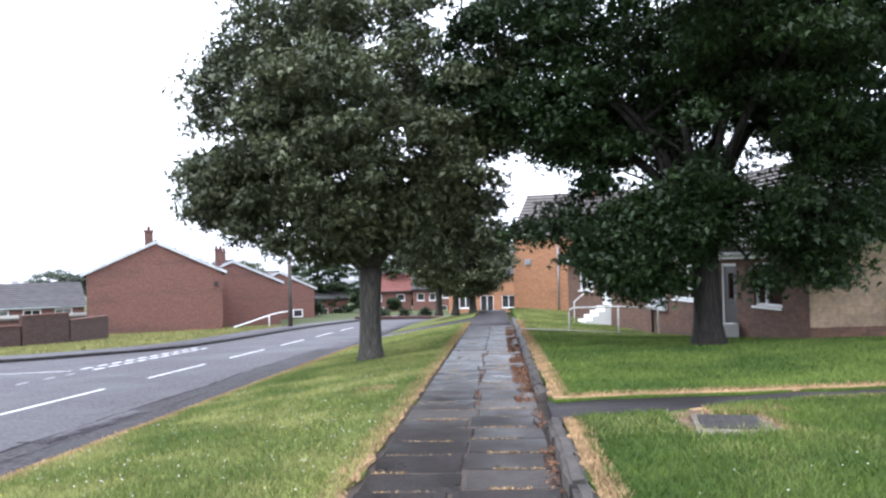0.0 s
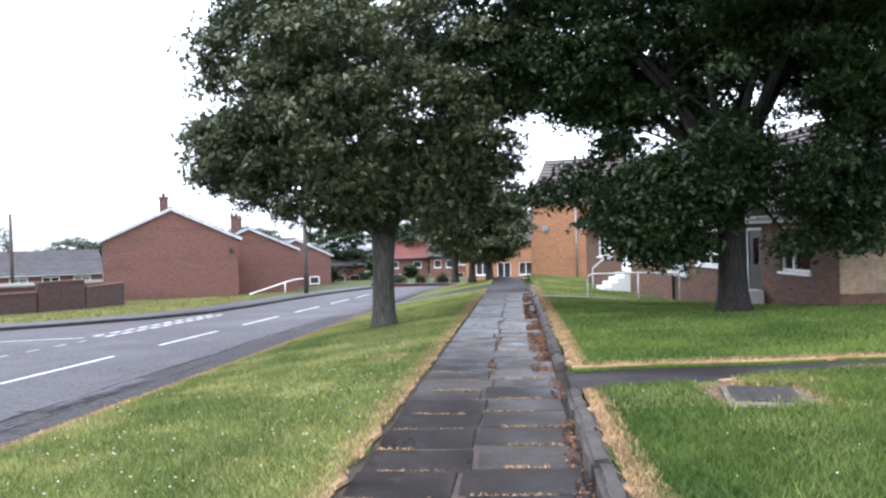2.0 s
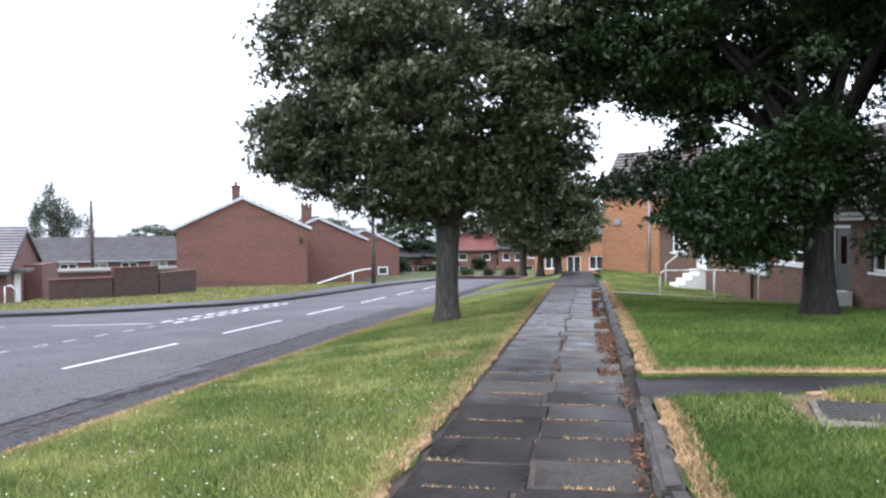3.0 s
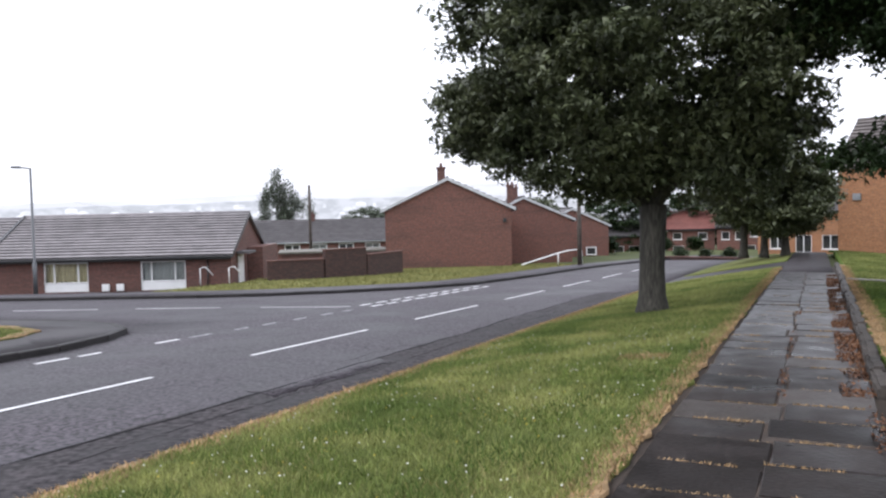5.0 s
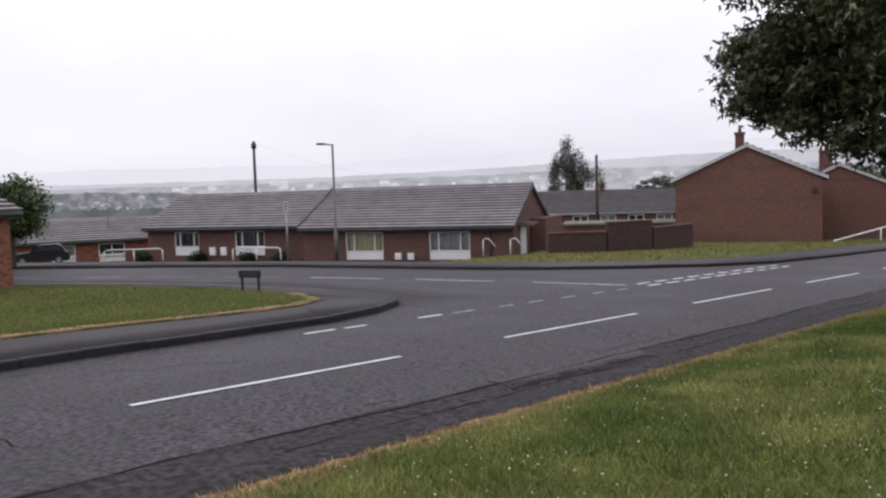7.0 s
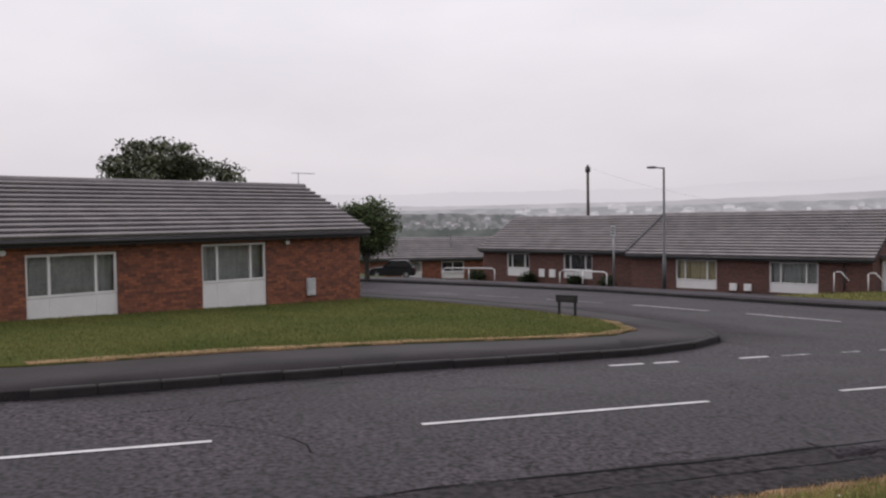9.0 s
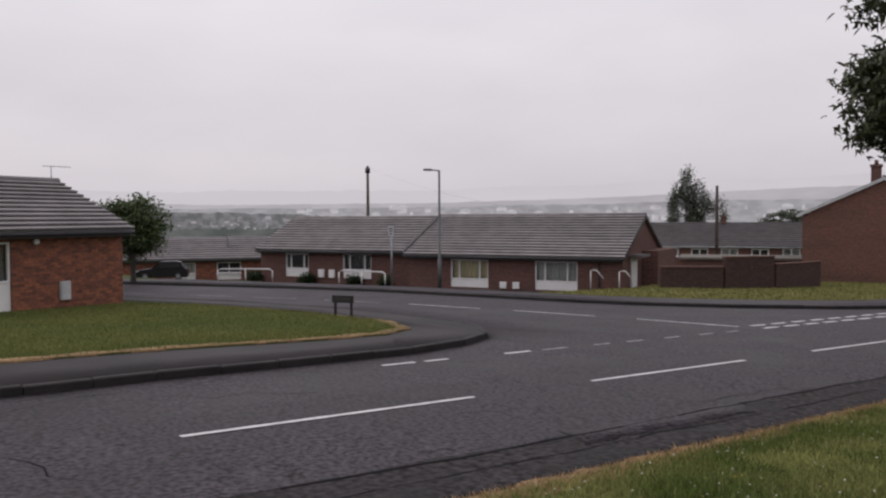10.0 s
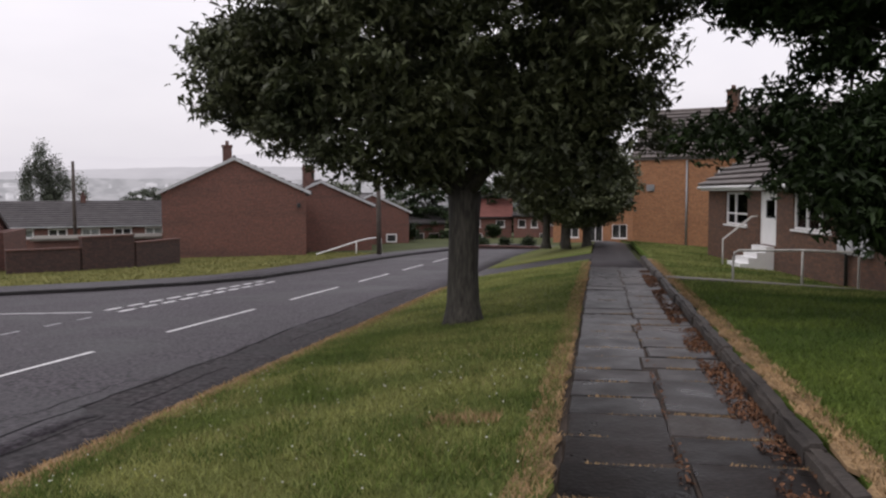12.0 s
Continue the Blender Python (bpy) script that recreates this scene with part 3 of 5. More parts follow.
def markings():
    road = bpy.data.objects["road"]

    def mark(a, b, width, material, seed=0, up=0.005):
        (x0, y0), (x1, y1) = a, b
        d = math.hypot(x1 - x0, y1 - y0)
        nx, ny = -(y1 - y0) / d * width / 2, (x1 - x0) / d * width / 2
        r = random.Random(seed)
        k = max(2, int(d / 0.25))
        bm = bmesh.new()
        rows = []
        for i in range(k + 1):
            s = i / k
            x, y, j = x0 + (x1 - x0) * s, y0 + (y1 - y0) * s, 1 + r.uniform(-0.12, 0.12)
            rows.append([bm.verts.new((x + q * nx * j, y + q * ny * j, road_z(x + q * nx, y + q * ny) + up)) for q in (-1, 1)])
        for p, q in zip(rows, rows[1:]):
            bm.faces.new((p[0], q[0], q[1], p[1]))
        return part("road_marking" if material is not M_TAR else "tar_seam", bm, material, road)
    for k in range(-3, 7):
        mark((-5.1, 5.85 + 5.98 * k), (-5.1, 9.65 + 5.98 * k), 0.09, M_LINE, k + 9)
    for i in range(10):
        y = 20.95 + 0.92 * i
        for off in (0.0, 0.5):
            mark((-8.05 - off, y + off * 0.5), (-8.04 - off, y + 0.62 + off * 0.5), 0.135, M_LINE, 30 + i)
    for y0, y1 in ((10.1, 10.75), (10.95, 11.45), (12.7, 13.35), (13.65, 14.3), (15.05, 15.5), (16.0, 16.5), (17.2, 17.7), (18.4, 18.9), (19.4, 19.9)):
        mark((-8.02, y0), (-8.04, y1), 0.1, M_LINE_OLD if y1 > 13.5 else M_LINE, int(y0 * 10))
    for a, b in (((-29.5, 11.2), (-27.6, 12.6)), ((-26.4, 13.5), (-25.1, 14.5)), ((-24.4, 15.0), (-22.9, 16.0)), ((-21.8, 16.5), (-19.8, 17.5)), ((-18.8, 17.95), (-16.2, 18.8)),
                 ((-15.1, 19.2), (-12.5, 19.9)), ((-11.3, 20.2), (-8.6, 20.75))):
        mark(a, b, 0.1, M_LINE if a[0] > -20 else M_LINE_OLD, int(-a[0] * 7))
    r = random.Random(2)
    for x0, w, seed in ((-2.95, 0.032, 1), (-2.45, 0.02, 2)):
        y, x = 0.0, x0
        while y < 27:
            d = r.uniform(0.25, 0.7)
            nx = x + r.uniform(-0.05, 0.05) + 0.25 * (x0 - x)
            if seed == 1 or noise.noise(Vector((0, y * 0.35, 4))) > -0.05:
                mark((x, y), (nx, y + d), w * r.uniform(0.4, 1.5), M_TAR, int(y * 10), 0.008)
            x, y = nx, y + d
    sheet("worn_road_edge", jag([(-2.95, -20), (-2.95, 27)], 0.06, 0.3, 81) + [(VERGE_X, 27), (VERGE_X, -20)], lambda x, y: road_z(x, y) + 0.004, M_ASPHALT_OLD, 1.0, "older crumbling strip of asphalt along the road edge", "road")
    sheet("worn_road_patch", jag([(-3.1, 9.2), (-2.6, 9.0), (-2.5, 11.8), (-3.0, 12.2), (-3.1, 9.2)], 0.08, 0.2, 83)[:-1], lambda x, y: road_z(x, y) + 0.0075, M_ASPHALT, 1.0, "paler ragged repair in the road edge", "road")
    for k, (x, y, heading, n) in enumerate(((-6.6, 2.2, 1.75, 14), (-6.4, 3.6, 0.3, 9), (-3.4, 11.5, 1.3, 16), (-2.3, 17, 1.6, 22), (-7.4, 6.2, 1.2, 8), (-3.6, 20.5, 1.5, 14))):
        rr = random.Random(90 + k)
        for _ in range(n):
            a = heading + rr.uniform(-0.7, 0.7)
            nx, ny = x + 0.3 * math.cos(a), y + 0.3 * math.sin(a)
            mark((x, y), (nx, ny), rr.uniform(0.006, 0.015), M_TAR, k, 0.004)
            x, y = nx, ny


markings()


# ---- buildings ----
def wall_run(bm, x0, x1, z0, z1, y0, y1, holes):
    """A thick wall along x with openings (x0, x1, z0, z1) right through it."""
    xs = sorted({x0, x1, *[h[0] for h in holes], *[h[1] for h in holes]})
    for a, b in zip(xs, xs[1:]):
        mid = (a + b) / 2
        cuts = sorted((h[2], h[3]) for h in holes if h[0] < mid < h[1])
        z = z0
        for lo, hi in cuts:
            if lo > z + 0.001:
                box(bm, a, b, y0, y1, z, lo)
            z = hi
        if z1 > z + 0.001:
            box(bm, a, b, y0, y1, z, z1)
    bmesh.ops.remove_doubles(bm, verts=bm.verts[:], dist=0.0005)


def window(house, x0, x1, z0, z1, mull=(), panel=None, blind=None, transom=None, sill=True, fr=0.06):
    """A white window in an opening: frame, panes, a sheet behind them (drawn curtains, or with M_DARK the room's
    darkness painted on), a board below (panel: its top) and a sill.
    """
    zb = panel if panel is not None else z0
    bm = bmesh.new()
    y0, y1 = 0.05, 0.13
    box(bm, x0, x1, y0, y1, z1 - fr, z1)
    box(bm, x0, x1, y0, y1, zb, zb + fr)
    xs = [x0, *mull, x1]
    for i, x in enumerate(xs):
        a = x if i == 0 else x - fr if i == len(xs) - 1 else x - fr / 2
        box(bm, a, a + fr, y0 + 0.002, y1 - 0.002, zb + fr, z1 - fr)
    if transom:
        box(bm, x0 + fr, x1 - fr, y0 + 0.004, y1 - 0.004, transom, transom + fr * 0.8)
    win = part("window", bm, M_WHITE, house)
    for a, b in zip(xs, xs[1:]):
        bm = bmesh.new()
        box(bm, a + 0.02, b - 0.02, 0.085, 0.093, zb + 0.02, z1 - 0.02)
        part("pane", bm, M_GLASS, win).visible_shadow = False
    if blind:
        bm = bmesh.new()
        k = max(8, int((x1 - x0) / 0.06))
        rows = [[bm.verts.new((x0 - 0.04 + (x1 - x0 + 0.08) * i / k, 0.33 + 0.018 * math.sin(i * 1.9), z)) for z in (zb - 0.02, z1 + 0.03)] for i in range(k + 1)]
        for p, q in zip(rows, rows[1:]):
            bm.faces.new((p[0], q[0], q[1], p[1]))
        part("window_backing", bm, blind, win)
    if panel is not None:
        bm = bmesh.new()
        box(bm, x0, x1, 0.06, 0.12, z0, zb - 0.012)
        for x in xs[1:-1]:
            box(bm, x - 0.012, x + 0.012, 0.05, 0.058, z0, zb - 0.014)
        part("panel", bm, M_WHITE, win, "white painted board below the window")
    if sill:
        bm = bmesh.new()
        box(bm, x0 - 0.05, x1 + 0.05, -0.05, 0.048, zb - 0.055, zb - 0.004)
        part("sill", bm, M_WHITE, win)
    return win


def door(house, x0, x1, z0, z1, material, glazed=True):
    bm = bmesh.new()
    for a, b, c, d in ((x0, x0 + 0.07, z0, z1), (x1 - 0.07, x1, z0, z1), (x0 + 0.07, x1 - 0.07, z1 - 0.07, z1)):
        box(bm, a, b, 0.04, 0.14, c, d)
    d = part("door", bm, M_WHITE, house)
    bm = bmesh.new()
    holes = [(x0 + 0.3, x1 - 0.3, z0 + 0.8, z1 - 0.25)] if glazed else []
    wall_run(bm, x0 + 0.07, x1 - 0.07, z0 + 0.01, z1 - 0.07, 0.07, 0.115, holes)
    part("leaf", bm, material, d)
    for h in holes:
        bm = bmesh.new()
        box(bm, h[0] - 0.01, h[1] + 0.01, 0.088, 0.096, h[2] - 0.01, h[3] + 0.01)
        part("pane", bm, M_GLASS, d)
    bm = bmesh.new()
    tube(bm, [(x1 - 0.15, 0.03, z0 + 0.75), (x1 - 0.15, 0.03, z0 + 0.9)], [0.014] * 2, 6)
    part("handle", bm, M_GREY, d)
    return d


def house(name, m, long, deep, eave, rise, wall_mat, tile_mat, label, category="house", windows=(), doors=(), over=0.3, verge=0.12, course=0.3,
          gutter=M_GUTTER, barge=None, gable_mat=None, back_courses=False, group="", fall=0.0):
    """A pitched-roof building: the front wall at y = 0 from x = 0 to long, the ridge along x; heights over its base."""
    h = thing(name, m, label, category, group)
    t, half = 0.28, deep / 2
    slope = rise / (half + over)
    top = eave - 0.13 + slope * over
    bm = bmesh.new()
    holes = [w[:4] for w in windows] + [d[:4] for d in doors]
    wall_run(bm, 0, long, 0, top, 0, t, holes)
    part("front_wall", bm, wall_mat, h)
    bm = bmesh.new()
    box(bm, 0, long, deep - t, deep, 0, top)
    part("back_wall", bm, wall_mat, h)
    gable = [(0.002, 0), (0.002, top - 0.004), (half, top - 0.004 + slope * half), (deep - 0.002, top - 0.004), (deep - 0.002, 0)]
    inner = [(t, 0), (t, top + slope * t - 0.004), (half, top - 0.004 + slope * half), (deep - t, top + slope * t - 0.004), (deep - t, 0)]
    for a, b in ((-0.003, t), (long - t, long + 0.003)):
        bm = bmesh.new()
        prism(bm, inner if not gable_mat else gable, a - (0.006 if gable_mat else 0), b + (0.006 if gable_mat else 0), "x")
        part("gable_wall", bm, gable_mat or wall_mat, h)
    bm = bmesh.new()
    th = 0.11
    prism(bm, [(-over, eave), (half, eave + rise), (deep + over, eave), (deep + over, eave - th), (half, eave + rise - th), (-over, eave - th)], -verge, long + verge, "x")
    roof = part("roof", bm, tile_mat, h)
    if course:
        run = math.hypot(half + over, rise)
        k = int(run / course)
        ang = math.degrees(math.atan(slope))
        bm = bmesh.new()
        c = run / k
        prism(bm, [(0.0, 0.002), (-0.05, 0.05), (-0.05, 0.095), (c - 0.03, 0.016), (c - 0.03, 0.002)], -verge - 0.02, long + verge + 0.02, "x")
        me = mesh_of("tile_course", bm, tile_mat)
        for i in range(k):
            s = i / k
            piece("tile_course", me, roof, pose(0, -over + (half + over) * s, eave + rise * s, ang, 0, 0))
            if back_courses:
                piece("tile_course", me, roof, pose(long, deep + over - (half + over) * s, eave + rise * s, ang, 0, 180))
    bm = bmesh.new()
    tube(bm, [(-verge - 0.03, half, eave + rise + 0.02), (long + verge + 0.03, half, eave + rise + 0.02)], [0.1, 0.1], 8)
    part("ridge_tiles", bm, tile_mat, roof)
    if gutter:
        bm = bmesh.new()
        box(bm, -0.02, long + 0.02, -over + 0.02, -over + 0.06, eave - 0.2, eave - th - 0.002)
        box(bm, 0, long, -over + 0.06, -0.002, eave - 0.2, eave - 0.18)
        part("fascia", bm, gutter, h)
        bm = bmesh.new()
        tube(bm, [(-verge, -over - 0.045, eave - 0.09), (long + verge, -over - 0.045, eave - 0.09)], [0.055, 0.055], 8)
        part("gutter", bm, gutter, h)
    if barge:
        for x in (-verge - 0.035, long + verge + 0.002):
            bm = bmesh.new()
            prism(bm, [(-over, eave + 0.03), (half, eave + rise + 0.03), (deep + over, eave + 0.03), (deep + over, eave - 0.15), (half, eave + rise - 0.15), (-over, eave - 0.15)], x, x + 0.03, "x")
            part("bargeboard", bm, barge, h)
    for w in windows:
        window(h, *w[:4], **(w[4] if len(w) > 4 else {}))
    for d in doors:
        door(h, *d[:4], d[4])
    return h


def chimney(h, x, y, z0, z1, material, w=0.45, d=0.7, pots=2):
    bm = bmesh.new()
    box(bm, x - w / 2, x + w / 2, y - d / 2, y + d / 2, z0, z1 - 0.12)
    box(bm, x - w / 2 - 0.05, x + w / 2 + 0.05, y - d / 2 - 0.05, y + d / 2 + 0.05, z1 - 0.12, z1)
    c = part("chimney", bm, material, h)
    for i in range(pots):
        bm = bmesh.new()
        py = y + (i - (pots - 1) / 2) * 0.32
        tube(bm, [(x, py, z1 - 0.02), (x, py, z1 + 0.14), (x, py, z1 + 0.24)], [0.11, 0.09, 0.1], 8)
        part("chimney_pot", bm, M_BRICK_DK, c)


def meter_box(h, x0, x1, z0, z1, material, y=-0.1):
    bm = bmesh.new()
    box(bm, x0, x1, y, -0.002, z0, z1)
    bmesh.ops.bevel(bm, geom=bm.edges[:], offset=0.012, segments=1, affect='EDGES')
    b = part("meter_box", bm, material, h)
    bm = bmesh.new()
    box(bm, x0 + 0.03, x1 - 0.03, y - 0.012, y - 0.001, z0 + 0.03, z1 - 0.03)
    part("lid", bm, material, b)


def downpipe(h, x, z0, z1, material, y=-0.06, r=0.035):
    bm = bmesh.new()
    tube(bm, [(x, y, z0), (x, y, z1)], [r, r], 8)
    part("downpipe", bm, material, h)


# red-brown bungalow on the corner (base at -0.72)
B = -0.72
h2 = house("bungalow", frame_of(-14.85 + 0.447 * 6, -4.4 - 0.894 * 6, B, -0.447, 0.894), 22, 5.8, 1.5 - B, 1.46, M_BRICK_B, M_TILE, "orange-brown brick bungalow with a grey tiled roof on a corner lawn", "bungalow",
           windows=[(11.87, 14.03, -0.70 - B, 1.13 - B, dict(mull=(12.41, 13.51), panel=0.12 - B, sill=False, blind=M_BLIND)),
                    (16.36, 18.43, -0.66 - B, 1.22 - B, dict(mull=(16.86, 17.93), panel=0.17 - B, sill=False, blind=M_BLIND))], course=0.29, over=0.32)
meter_box(h2, 19.83, 20.13, -0.42 - B, 0.1 - B, M_WHITE_DULL)
for vx in (19.14, 11.38):
    bm = bmesh.new()
    tube(bm, [(vx, -0.08, 1.2 - B), (vx, -0.001, 1.2 - B)], [0.07, 0.08], 10)
    part("lamp", bm, M_WHITE, h2, "round white wall lamp")
bm = bmesh.new()
tube(bm, [(21.9, 2.9, 2.8 - B), (21.9, 2.9, 3.45 - B)], [0.014, 0.014], 6)
tube(bm, [(21.6, 2.9, 3.43 - B), (22.5, 2.75, 3.43 - B)], [0.01, 0.01], 6)
for i in range(5):
    tube(bm, [(21.7 + 0.18 * i, 2.75, 3.43 - B), (21.7 + 0.18 * i, 2.98, 3.43 - B)], [0.006, 0.006], 4)
part("aerial", bm, M_GREY, h2, "thin metal television aerial")

# low brick bungalow across the side street, in two wings
B = -1.9
h1 = house("bungalow", frame_of(-29.5 - 2.4 * 0.894, 27.8 - 2.4 * 0.447, B, 0.894, 0.447), 11.1, 7.9, -0.08 - B, 1.93, M_BRICK_DK, M_TILE, "dark brick bungalow with a grey tiled roof across the street", "bungalow",
           windows=[(2.38, 4.44, -1.68 - B, -0.3 - B, dict(mull=(2.85, 3.95), panel=-1.29 - B, sill=False, blind=M_BLIND_Y)),
                    (6.86, 8.96, -1.68 - B, -0.32 - B, dict(mull=(7.35, 8.45), panel=-1.29 - B, sill=False, blind=M_BLIND))], course=0.31, barge=M_GUTTER)
for x in (5.08, 5.75):
    meter_box(h1, x, x + 0.34, -1.68 - B, -1.35 - B, M_WHITE)
bm = bmesh.new()
prism(bm, [(-0.32, -0.08 - B + 0.13), (3.95, -0.08 - B + 2.06), (3.95, -0.08 - B + 1.85), (-0.32, -0.08 - B - 0.1)], -0.26, -0.13, "x")
part("verge_strip", bm, M_GUTTER, h1, "dark strip along the roof verge")
downpipe(h1, 10.0, 0, -0.3 - B, M_GUTTER)
bm = bmesh.new()
box(bm, 11.12, 11.2, 1.3, 2.3, 0.35, 1.75)
d1 = part("side_door", bm, M_WHITE, h1, "white side door under a small porch")
bm = bmesh.new()
box(bm, 11.12, 11.75, 0.95, 2.6, 1.78, 1.9)
part("porch_roof", bm, M_TILE_DK, h1)
bm = bmesh.new()
box(bm, 11.13, 11.9, 3.6, 8.0, 0, 2.0)
part("outhouse", bm, M_BRICK_DK, h1)
B = -2.0
h1b = house("bungalow", frame_of(-29.5 - 12.5 * 0.894 - 0.6 * 0.447, 27.8 - 12.5 * 0.447 + 0.6 * 0.894, B, 0.894, 0.447), 9.95, 6.7, 0.02 - B, 1.75, M_BRICK_DK, M_TILE, "set-back wing of a dark brick bungalow with a grey roof", "bungalow",
            windows=[(1.75, 3.35, -1.5 - B, -0.2 - B, dict(mull=(2.1, 3.0), panel=-1.06 - B, sill=False, blind=M_DARK)),
                     (5.62, 7.45, -1.5 - B, -0.18 - B, dict(mull=(6.05, 7.0), panel=-1.06 - B, sill=False, blind=M_DARK))], course=0.31)
for x in (4.05, 4.75):
    meter_box(h1b, x, x + 0.38, -1.5 - B, -1.05 - B, M_WHITE)

# terrace gables beyond the junction, ridges running away from the road
gx, gy = -0.42, 0.907
B = -2.1
g1 = house("terraced_house", frame_of(-13.8, 48.4, B, gx, gy), 18, 7.75, 1.82 - B, 1.92, M_BRICK_RED, M_TILE_DK, "red-brown brick terrace end with white bargeboards and a chimney", "house",
           over=0.28, barge=M_WHITE_DULL, course=0.4, gutter=M_GUTTER, group="terrace gables")
chimney(g1, 0.75, 4.25, 1.75 + 3.3, 4.45 - B, M_BRICK_DK, 0.6, 0.5, 1)
bm = bmesh.new()
box(bm, -0.12, -0.01, 0.3, 0.5, 0.95 - B, 1.2 - B)
part("wall_lamp", bm, M_GUTTER, g1)
B = -3.0
g2 = house("terraced_house", frame_of(-13.8, 61.9, B, gx, gy), 16, 7.3, 0.9 - B, 1.75, M_BRICK_RED, M_TILE_DK, "second red-brown brick terrace end with pale bargeboards", "house",
           over=0.28, barge=M_WHITE_DULL, course=0.4, group="terrace gables")
chimney(g2, 0.8, 4.6, 1.6 + 3.2, 3.6 - B, M_BRICK_DK, 0.6, 0.5, 2)
chimney(g2, 4.0, 4.0, 1.6 + 3.2, 3.5 - B, M_BRICK_DK, 0.6, 0.5, 2)
B = -4.0
g3 = house("terraced_house", frame_of(-15.3, 80.2, B, gx, gy), 16, 7.0, -0.05 - B, 1.75, M_BRICK_RED, M_TILE_DK, "third red-brown brick terrace end further down the road", "house",
           over=0.28, barge=M_WHITE_DULL, course=0.4, group="terrace gables")
bm = bmesh.new()
for a0, a1, b0, b1 in ((1.2, 2.2, 1.1, 1.2), (1.2, 2.2, 1.8, 1.9), (1.2, 1.3, 1.2, 1.8), (2.1, 2.2, 1.2, 1.8)):
    box(bm, -0.06, -0.004, a0, a1, b0, b1)
win3 = part("window", bm, M_WHITE, g3, "small white-framed window")
bm = bmesh.new()
box(bm, -0.03, -0.005, 1.28, 2.12, 1.18, 1.82)
part("pane", bm, M_BLACK, win3)

# far terrace of red brick with a white window band
B = -3.4
tw = [(0.8 + 2.6 * i, 2.3 + 2.6 * i, 1.42, 2.2, dict(mull=(1.55 + 2.6 * i,), blind=M_BLIND if i % 2 else M_DARK, fr=0.11)) for i in range(8)]
ht = house("terraced_house", frame_of(-53.0, 60.2, B, 0.83, 0.56), 21.5, 7.5, -0.95 - B, 2.0, M_BRICK_RED, M_TILE_DK, "far red-brick terrace with white windows and dark roof", "house", windows=tw, course=0.4, gutter=M_WHITE_DULL)
chimney(ht, 6, 3.8, 4.0, 5.1, M_BRICK_DK)
chimney(ht, 14, 3.8, 4.0, 5.1, M_BRICK_DK)

# far row at the end of the side street
B = -2.9
h3 = house("bungalow", frame_of(-53.8, 16.3, B, 0.36, 0.933), 15, 7.5, -0.95 - B, 1.3, M_BRICK_B, M_TILE, "distant brick bungalow row with a grey roof", "bungalow",
           windows=[(5.4, 6.8, 0.5, 1.7, dict(mull=(6.1,), panel=0.95, blind=M_BLIND)), (8.2, 9.8, 0.5, 1.7, dict(mull=(9.0,), panel=0.95, blind=M_DARK)), (12, 13.4, 0.5, 1.7, dict(panel=0.95, blind=M_DARK))], course=0.4)

# brown-roofed bungalow row above the lawn
B = -0.75
W_RB = [(2.0, 4.25, 0.65 - B, 1.72 - B, dict(mull=(2.9,), transom=1.0 - B, blind=M_BLIND)), (7.9, 10.3, 0.72 - B, 1.7 - B, dict(mull=(8.7, 9.5), blind=M_DARK)),
        (12.95, 14.9, 0.68 - B, 1.66 - B, dict(mull=(13.9,), transom=0.98 - B, blind=M_DARK)), (18.0, 19.3, 0.70 - B, 1.68 - B, dict(mull=(18.5,), blind=M_BLIND))]
rb = house("bungalow_row", frame_of(6.47, 35.76, B, 0.1536, -0.9881), 20.4, 8.4, 1.98 - B, 2.68, M_BRICK_RB, M_TILE_RB, "brown brick bungalow row with white windows and white front door", "bungalow",
           windows=W_RB, doors=[(5.35, 6.7, 0.16 - B, 1.74 - B, M_WHITE), (16.2, 17.1, 0.0 - B, 1.68 - B, M_GUTTER)], course=0.34, gutter=M_WHITE, gable_mat=None)
bm = bmesh.new()
half, slope = 4.2, 2.68 / 4.5
prism(bm, [(0.0, 1.1), (0.0, 2.62), (4.2, 2.62 + slope * 4.2), (8.4, 2.62), (8.4, 1.1)], 20.404, 20.42, "x")
part("gable_render", bm, M_BRICK_TAN, rb, "tan weathered end wall")
for x in (10.85, 11.7):
    meter_box(rb, x, x + 0.75, 0.28 - B, 0.8 - B, M_WHITE_DULL)
bm = bmesh.new()
box(bm, 20.43, 20.6, 1.75, 2.25, 0.5 - B, 1.08 - B)
part("meter_box", bm, M_WHITE_DULL, rb)
bm = bmesh.new()
box(bm, 20.43, 20.5, 1.9, 2.2, 2.25 - B, 2.5 - B)
part("alarm_box", bm, M_WHITE, rb)
downpipe(rb, 11.3, 0, 1.6 - B, M_GUTTER, -0.08, 0.045)
bm = bmesh.new()
for i in range(4):
    box(bm, 5.4, 6.6, -0.24 * (i + 1), -0.24 * i - 0.001, 0, 0.14 - B - 0.16 * i)
part("doorstep", bm, M_WHITE, rb, "white painted concrete steps")
bm = bmesh.new()
box(bm, 16.9, 17.3, -0.5, -0.05, 0.5, 0.98)
part("bin_box", bm, M_WHITE, rb, "white box beside the door")
bm = bmesh.new()
tube(bm, [(5.25, -0.01, 1.0 - B), (5.25, -0.2, 0.98 - B), (5.25, -1.05, 0.3 - B), (5.25, -1.05, -0.6 - B)], [0.028] * 4, 8)
part("handrail", bm, M_RAIL, rb)

